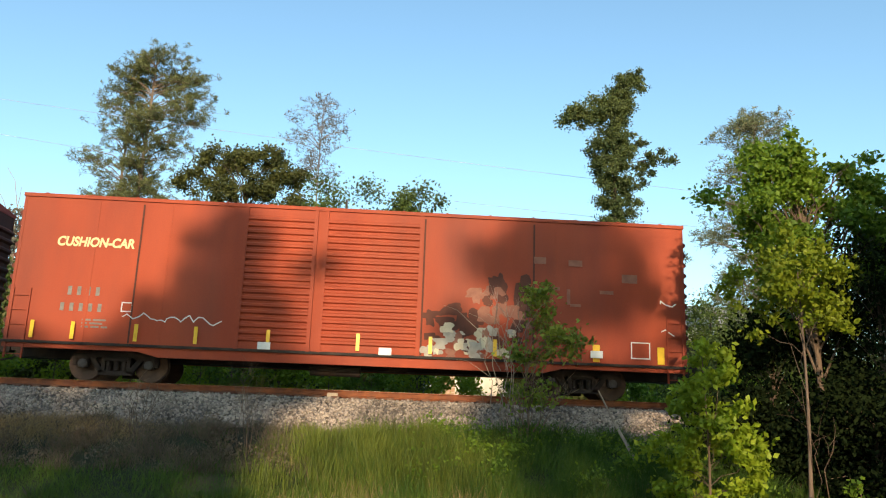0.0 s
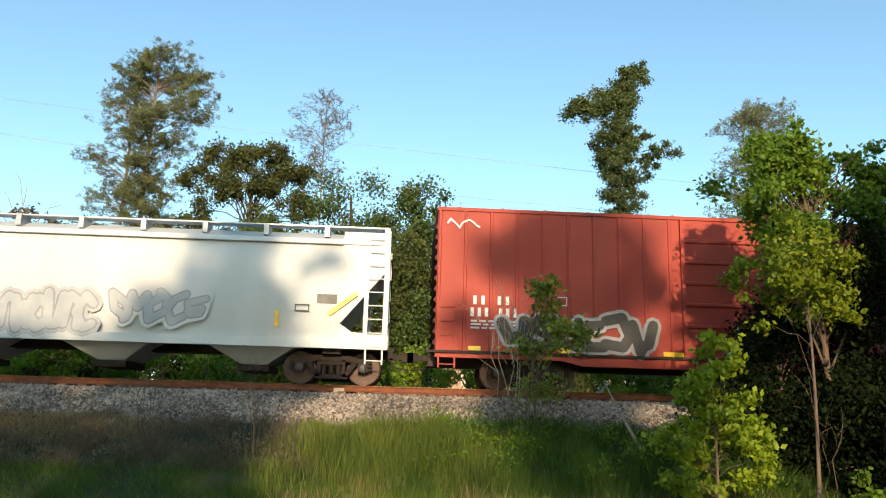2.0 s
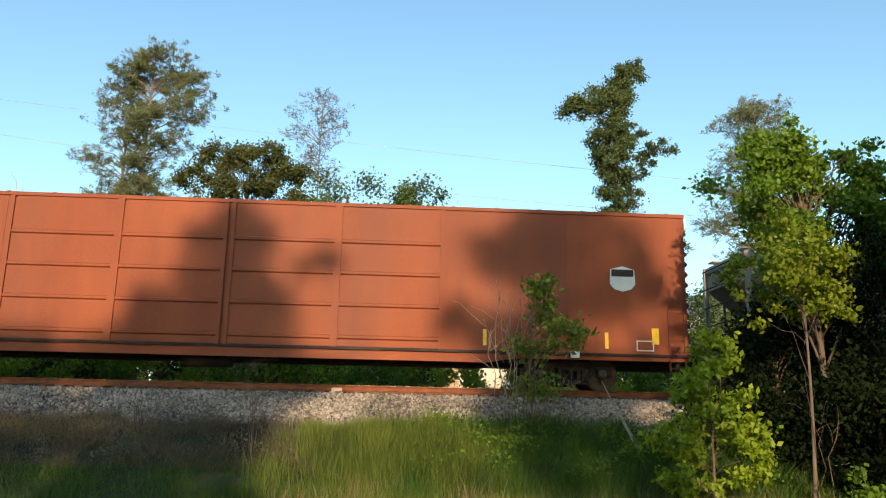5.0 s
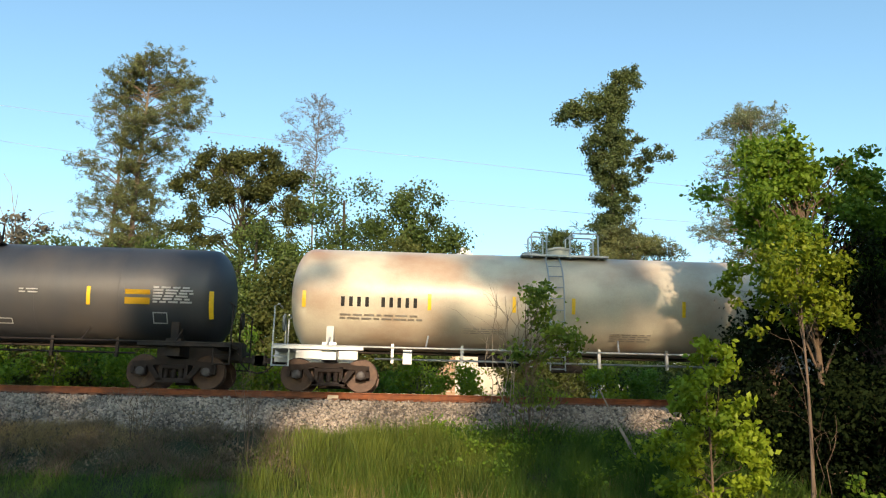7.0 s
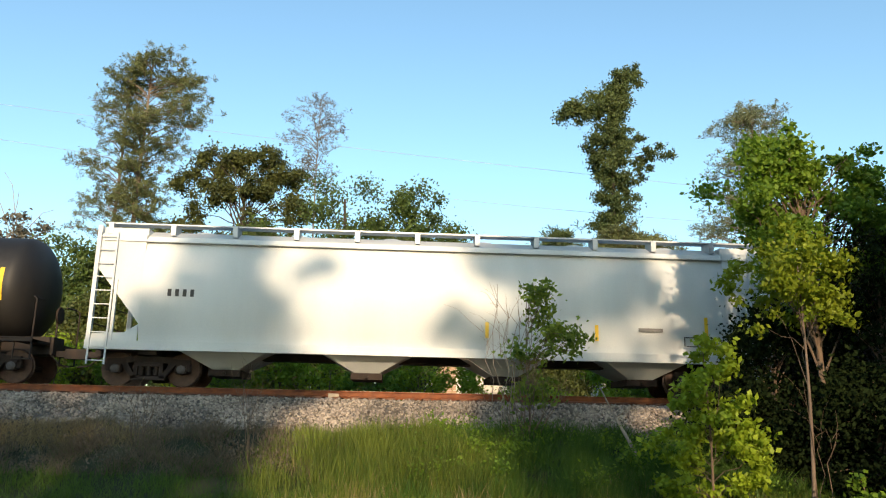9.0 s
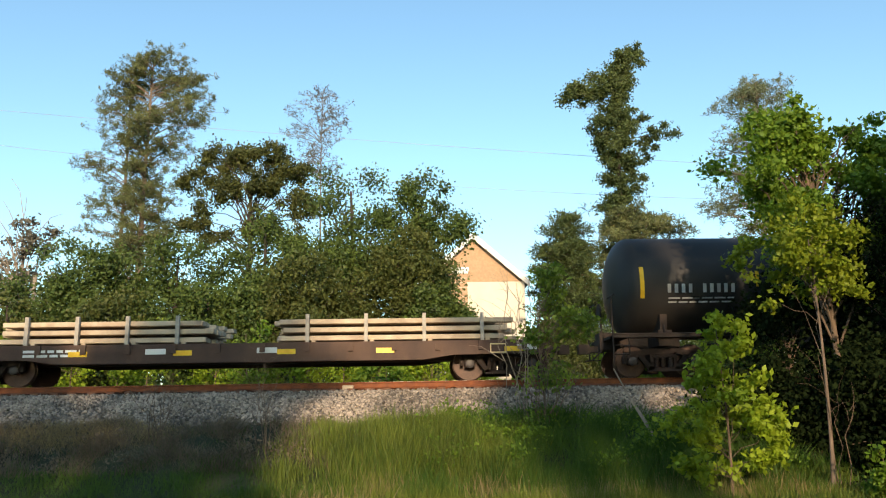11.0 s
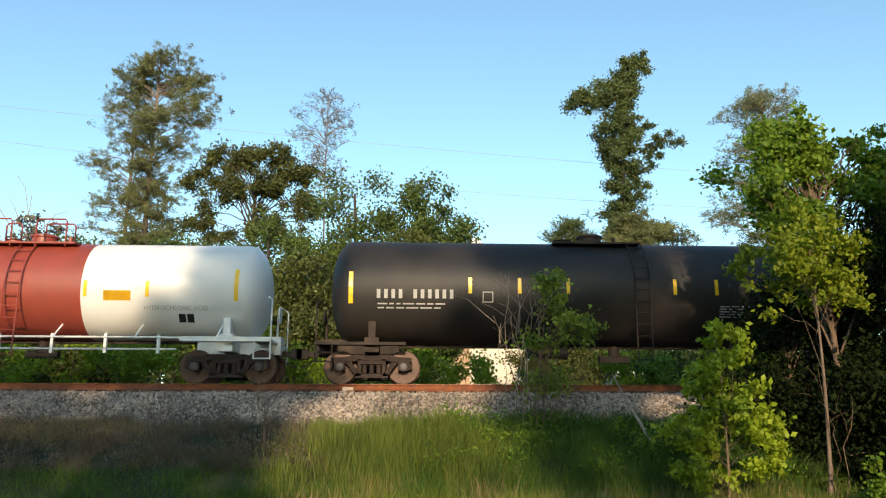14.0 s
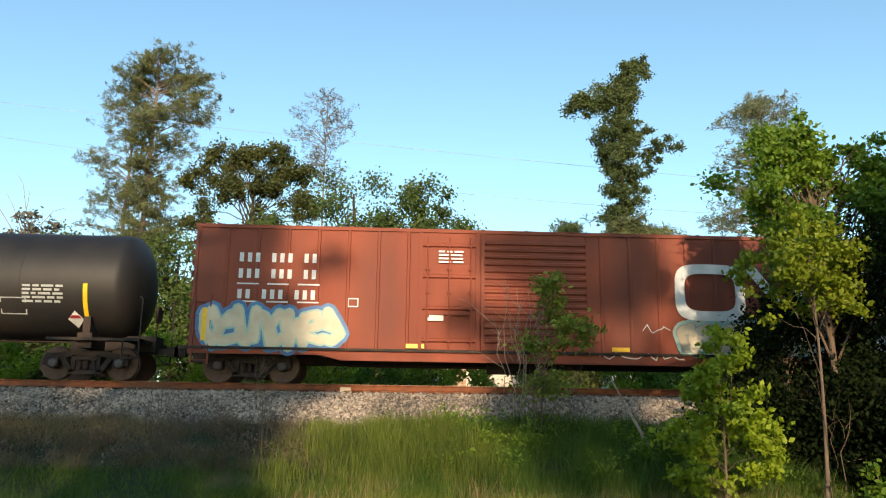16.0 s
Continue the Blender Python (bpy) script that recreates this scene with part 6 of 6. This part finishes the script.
    for i in range(26):
        x = -27 + i * 1.75
        y = 7.5 + 1.6 * math.sin(i * 2.4)
        top = 0.8 + 0.9 * abs(math.sin(i * 1.7)) + (0.8 if x < -4 else 0)
        if 3.2 < x < 8:
            top = 0.6
        broad_tree("shrub", "low green shrub beyond the rails", x, y, [(0, 0, top * 0.45, 1.1, top * 0.5 + 0.2, 1), (0.5, 0.3, 0.1, 1.0, 0.4, 0.8)], 1700, 0.15, LEAF_BUSH if i % 3 else LEAF_NEAR, BARK, 0.03, 90 + i, cat="shrub", group="shrubs along the far side", clumps=18)
    broad_tree("broadleaf_tree", "sparse grey-green tree with thin crown", -26.4, 30, [(0, 0, 11.4, 2.2, 1.4, 1), (-1.4, 0, 9.2, 2.4, 1.6, 1), (1.2, 0, 7.5, 2.0, 1.6, 0.8)], 3600, 0.26, NEEDLE_GREY, BARK_PALE, 0.2, 44, group=g)
    bare_stems("dead_tree", "leafless dead tree with upright grey branches", -27.0, 30.5, 15.2, 4.0, 5, 45, BARK_PALE, "dead tree", 0.09, 10)
    wood = np.random.default_rng(77)
    cs, rs = [], []
    for i in range(420):
        x = wood.uniform(-90, 90)
        y = wood.uniform(52, 75)
        cs.append((x, y, wood.uniform(0, 7.5))), rs.append(wood.uniform(1.4, 2.6))
    for i in range(170):
        cs.append((wood.uniform(-48, 48), wood.uniform(46, 52), wood.uniform(0.0, 2.6))), rs.append(wood.uniform(1.2, 2.0))
    tagged(quads("far_woods", leaf_cloud(wood, cs, rs, 78000, 0.62), LEAF_FAR), "distant line of mixed green woods", "woods", kind="stuff")


# ---- plants on the near bank ----
def build_near_plants():
    broad_tree("young_tree", "slender young tree with yellow-green leaves and a grey-brown trunk", 8.12, -8.0,
               [(0.1, 0, 2.3, 1.15, 0.75, 1.2), (-0.9, 0.1, 2.15, 0.75, 0.45, 0.7), (0.85, 0, 2.1, 0.8, 0.6, 0.7), (0.1, 0, 1.35, 1.1, 0.45, 0.7), (0.2, 0, 3.0, 0.7, 0.4, 0.5)], 4600, 0.115, LEAF_YELLOW, BARK_YOUNG, 0.042, 101, flat=0.7, trunk_top=3.3, lean=0.1, clumps=60, low=0.33, attach=(0.6, 0.92), limbs=0.25, thin=0.5)
    broad_tree("sweetgum_tree", "leafy green sweetgum with a broad crown", 9.5, -6.0,
               [(-0.7, 0, 5.7, 0.8, 0.7, 0.9), (-0.4, 0, 5.2, 0.9, 0.8, 0.9), (0.9, 0, 5.0, 1.0, 0.7, 1), (-1.3, 0, 4.4, 1.0, 0.7, 1), (0.2, 0, 4.0, 1.6, 0.9, 1.4), (1.5, 0, 5.3, 0.6, 0.45, 0.7), (1.8, 0, 4.3, 0.9, 0.9, 1.1), (-0.9, 0, 3.2, 1.1, 0.6, 0.9), (0.6, 0.2, 2.6, 1.5, 0.9, 1.1)], 22000, 0.125, LEAF_NEAR, BARK, 0.09, 102, trunk_top=6.2, clumps=120)
    g = "trees at the wood's edge"
    # Leaf colour here already holds the shade among these trees.
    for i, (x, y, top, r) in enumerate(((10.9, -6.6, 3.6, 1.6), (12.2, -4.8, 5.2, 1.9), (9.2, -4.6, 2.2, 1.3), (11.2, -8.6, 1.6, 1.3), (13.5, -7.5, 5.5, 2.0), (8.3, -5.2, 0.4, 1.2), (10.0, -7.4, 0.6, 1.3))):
        broad_tree("broadleaf_tree", "dense green tree at the wood's edge, leaves darkened for shade", x, y,
                   [(0, 0, top - r * 0.6, r * 0.8, r * 0.6, 1), (0, 0, (top - 2.2) / 2, r, (top + 2.2) / 2, 1.6), (0, 0, -1.5, r * 1.1, 0.7, 1)], 12000, 0.11, LEAF_SHADE, BARK, 0.06, 110 + i, group=g, clumps=60)
    broad_tree("leafy_bush", "bright green leafy bush on the bank", 5.95, -8.5,
               [(0.2, 0, 0.5, 0.5, 0.42, 0.8), (0.05, 0, -0.2, 0.72, 0.5, 1.1), (0.3, 0, -0.9, 0.85, 0.5, 1.2), (-0.7, 0, -1.1, 0.5, 0.4, 0.7), (0.7, 0, -1.5, 0.55, 0.5, 0.8), (-0.2, 0, -1.75, 0.8, 0.5, 0.9)], 5200, 0.125, LEAF_BUSH, BARK, 0.03, 120, cat="bush", clumps=84, flat=0.8, puff=(0.26, 0.48), limbs=0.35, thin=0.6)
    broad_tree("leafy_bush", "small green bush in the lawn's corner", 8.45, -9.2, [(0, 0, -2.05, 0.55, 0.4, 1)], 700, 0.11, LEAF_NEAR, BARK, 0.02, 121, cat="bush", clumps=14)
    broad_tree("sapling", "spindly sapling with green leaf tufts over bare stems", 3.3, -4.4,
               [(0.28, 0, 2.35, 0.36, 0.36, 1), (0.7, 0, 1.2, 0.62, 0.4, 1.2), (-0.15, 0, 0.75, 0.5, 0.4, 0.8), (1.1, 0, 1.2, 0.4, 0.25, 0.5), (0.2, 0, -0.3, 0.8, 0.6, 0.4), (0.4, 0, 1.6, 0.5, 0.4, 0.8)], 2000, 0.13, LEAF_SAPLING, BARK, 0.024, 122, cat="sapling", clumps=44, puff=(0.5, 0.9), limbs=0.9, flat=0.8, trunk_top=2.5)
    bare_stems("bare_sapling", "leafless grey stems rising beside a sapling", 2.75, -4.3, 4.2, 0.9, 5, 130, BARK_PALE, r=0.016, twigs=6)
    bare_stems("bare_sapling", "tangle of bare twigs at a sapling's foot", 3.2, -4.6, 1.9, 1.5, 14, 131, BARK, r=0.012)
    bare_stems("bare_sapling", "thin leafless shrub on the bank", -3.05, -5.5, 2.2, 0.6, 6, 132, BARK, r=0.008)
    bare_stems("bare_sapling", "low leafless shrub among dry weeds", -5.5, -5.0, 1.5, 0.8, 9, 133, BARK, r=0.011)
    bare_stems("bare_sapling", "pale bare stems under a young tree", 8.25, -8.05, 2.9, 1.1, 3, 134, BARK, r=0.009, twigs=3)
    ob = tagged(new("fallen_branch"), "pale dead branch leaning on the bank", "branch")
    ob.location = (5.5, -5.5, ground_height(5.5, -5.5))
    f = Form().tube([(0.12, -0.1, -0.05), (-0.1, 0.2, 0.55), (-0.3, 0.55, 1.05), (-0.52, 1.0, 1.75)], [0.045, 0.04, 0.03, 0.012], 8)
    f.tube([(-0.3, 0.55, 1.05), (0.05, 0.6, 1.25), (0.25, 0.6, 1.2)], [0.02, 0.014, 0.006], 6)
    part("branch", f, BARK_PALE, ob, smooth=True)

    def patch(cx, cy, rx, ry):
        return lambda x, y: max(0.0, 1 - ((x - cx) / rx) ** 2 - ((y - cy) / ry) ** 2)

    def rough(x, y):
        return min(1.0, max(0.06, 1.5 * noise.noise((x * 1.1, y * 1.1, 2)) + 0.45))

    blades("tall_grass", "tall fresh green grass on the bank", GRASS_TALL, 40000, -4.6, 4.5, -7.8, -3.9, 0.55, 0.011, 201, 0.2, lambda x, y: patch(0.0, -5.6, 3.3, 2.0)(x, y) * (0.15 + 0.85 * rough(x * 1.6 + 7, y * 1.6)))
    blades("tall_grass", "rank green grass along the bank", GRASS_SHORT, 50000, -15, 11, -8.2, -3.6, 0.34, 0.014, 202, 0.4, lambda x, y: rough(x, y) * (0.45 if x < -2 and y > -6.0 else 1))
    blades("lawn", "short mown lawn grass", GRASS_SHORT, 80000, -13, 10, -11.5, -6.3, 0.13, 0.010, 203, 0.55)
    blades("dry_grass", "dry straw-coloured grass tufts", GRASS_DRY, 14000, -11.5, -4.5, -5.6, -3.7, 0.42, 0.008, 204, 0.4, patch(-8, -4.5, 3.3, 1.0))
    blades("dry_grass", "dry straw-coloured grass on the bank", GRASS_DRY, 12000, -2.5, 9, -8.6, -5.2, 0.42, 0.008, 205, 0.4, lambda x, y: 0.7 * max(0, noise.noise((x * 0.7, y * 0.9, 5)) + 0.1))
    blades("tall_grass", "yellow-green grass at the foot of the bank", GRASS_TALL, 36000, -3.5, 9, -9.3, -6.6, 0.25, 0.007, 208, 0.45, rough)
    blades("weeds", "brown and green weeds on the bank", WEED, 52000, -14, -1.0, -6.4, -3.6, 0.36, 0.011, 206, 0.6, rough, "weeds")
    blades("weeds", "green weeds under the saplings", GRASS_SHORT, 26000, 1.2, 9, -7, -3.7, 0.55, 0.014, 207, 0.5, rough, "weeds")
    rng = np.random.default_rng(19)

    def spots(n, x0, x1, y0, y1):
        return np.stack([rng.uniform(x0, x1, n), rng.uniform(y0, y1, n)], 1)

    grass_tufts("tall_grass", "tall fresh green grass tufts on the sunny bank", GRASS_TALL, np.stack([rng.normal(0.3, 1.2, 60), rng.uniform(-6.9, -4.7, 60)], 1), 340, 0.24, 0.66, 0.010, 221, 0.17)
    grass_tufts("tall_grass", "dark green grass tufts on the bank", GRASS_SHORT, spots(80, -1, 8, -7.8, -4.2), 200, 0.24, 0.5, 0.012, 222, 0.25)
    grass_tufts("dry_grass", "straw-coloured grass tufts at the foot of the bank", GRASS_DRY, spots(45, -2.0, 7.5, -8.9, -6.6), 55, 0.28, 0.42, 0.007, 223, 0.2)
    grass_tufts("tall_grass", "yellow-green grass tufts at the foot of the bank", GRASS_TALL, spots(70, -2.5, 8.5, -9.2, -6.6), 160, 0.25, 0.36, 0.009, 224, 0.22)
    rng = np.random.default_rng(9)
    cs = [(x, y, ground_height(x, y) + 0.25) for x, y in zip(rng.uniform(0.5, 8.5, 60), rng.uniform(-7.0, -4.0, 60))]
    tagged(quads("low_leaves", leaf_cloud(rng, cs, [0.35] * 60, 7000, 0.08), LEAF_NEAR), "low leafy weeds on the bank", "weeds", kind="stuff")
    cs = [(x, y, ground_height(x, y) + 0.15) for x, y in zip(rng.uniform(-12, -2, 60), rng.uniform(-6.3, -3.9, 60))]
    tagged(quads("low_leaves", leaf_cloud(rng, cs, [0.32] * 60, 5000, 0.07), WEED), "low brownish weeds on the bank", "weeds", kind="stuff")


# ---- unseen trees behind the camera that shade the bank, and others added beside it ----
def build_trees_behind():
    g = "trees behind the lawn"
    lab = "tall leafy tree out of view, placed to cast shade"

    def shade(x, y, bodies, n, seed):
        broad_tree("broadleaf_tree", lab, x, y, bodies, n, 0.4, LEAF_OAK, BARK, 0.3, seed, group=g, clumps=64, puff=(0.22, 0.42))

    shade(-4.5, -40, [(0, 0, 15.4, 1.5, 1.9, 1.4), (0.5, 0, 12.8, 1.2, 1.2, 1), (-1.4, 0, 13.9, 0.8, 0.8, 0.5), (1.3, 0, 14.2, 0.6, 0.7, 0.4), (2.4, 0, 15.7, 0.7, 0.7, 0.4)], 2900, 301)
    shade(4.7, -41.5, [(1.3, 0, 13.3, 1.4, 0.55, 1)], 2200, 326)
    shade(-5.5, -41.3, [(-0.7, 0, 13.1, 1.2, 0.6, 1), (2.5, 0, 13.1, 1.3, 0.6, 1)], 4200, 327)
    shade(-8.9, -41.5, [(-1.4, 0, 13.7, 1.5, 0.6, 1), (1.3, 0, 13.6, 1.3, 0.6, 1)], 3600, 328)
    shade(-6.0, -40.3, [(-0.3, 0, 14.0, 1.2, 0.9, 1), (1.2, 0, 13.5, 1.2, 0.8, 1)], 3800, 329)
    shade(3.5, -40.5, [(0, 0, 11.3, 1.5, 1.1, 1)], 1700, 306)
    # Unseen trees added at the right to keep skylight off the wood's edge.
    shade(11.6, -12, [(0, 0, 3.0, 1.5, 2.0, 1.2), (0, 0, -0.5, 1.5, 1.6, 1)], 6000, 320)
    shade(14.0, -8.5, [(0, 0, 4.0, 1.8, 3.0, 1.2), (0, 0, -0.5, 1.8, 2.0, 1)], 6000, 321)
    shade(13.6, -13.5, [(0, 0, 4.5, 1.9, 3.4, 1.2), (0, 0, -0.5, 1.9, 2.0, 1)], 8000, 322)
    shade(11.4, -16.5, [(0, 0, 5.5, 1.6, 3.0, 1.2), (0, 0, 0.5, 1.6, 2.4, 1)], 8000, 323)
    shade(13.8, -9.6, [(0, 0, 9.6, 2.6, 1.2, 1)], 6500, 324)
    shade(14.5, -24, [(0, 0, 6.5, 2.6, 3.5, 1.2), (0, 0, 1.0, 2.6, 3.0, 1)], 7000, 307)
    shade(19.5, -18, [(0, 0, 7.5, 3.0, 4.5, 1.2), (0, 0, 1.0, 3.0, 3.0, 1)], 7000, 308)
    shade(16.5, -10, [(0, 0, 6.5, 2.6, 4.0, 1.2), (0, 0, 0.0, 2.6, 3.0, 1)], 7000, 309)
    shade(4.6, -41, [(0, 0, 16.4, 2.6, 1.8, 1.4), (-2.0, 0, 14.3, 1.5, 1.4, 1.0), (0.2, 0, 13.6, 1.6, 1.1, 0.8), (2.4, 0, 15.0, 1.7, 1.0, 0.8)], 4200, 302)
    shade(13.0, -42, [(0, 0, 17.0, 2.6, 2.6, 1.6), (1.0, 0, 14.5, 2.0, 1.4, 1)], 4200, 303)
    shade(18.0, -41, [(0, 0, 15.0, 4.2, 4.5, 1.6), (0, 0, 8.0, 4.0, 4.0, 1)], 6000, 304)
    shade(27.0, -42, [(0, 0, 14.0, 4.8, 6.0, 1.6), (0, 0, 6.0, 4.5, 4.0, 1)], 6000, 305)
    for i, (x, top, r) in enumerate(((-24, 13.6, 3), (-19, 13.5, 2.8), (-14.5, 13.5, 2.6), (-10.6, 13.4, 2.0), (-7.4, 12.2, 1.6), (-5.0, 13.8, 1.2), (-3.2, 13.2, 0.95), (11.3, 13.6, 1.8), (5.2, 7.0, 1.5), (8.6, 7.2, 2.0), (13, 11.4, 2.0), (-30, 13, 3.4), (-36, 14, 3.4))):
        shade(x, -40 + 0.7 * math.sin(i * 2), [(0, 0, top - r * 0.7, r, r * 0.7, 1), (0, 0, top * 0.5, r * 1.1, top * 0.3, 1.2), (0, 0, 0.5, r, 2.2, 0.7)], int(2600 + 1100 * r), 310 + i)


build_ground()
build_track()
build_train()
build_beyond()
build_far_trees()
build_near_plants()
build_trees_behind()
motions()
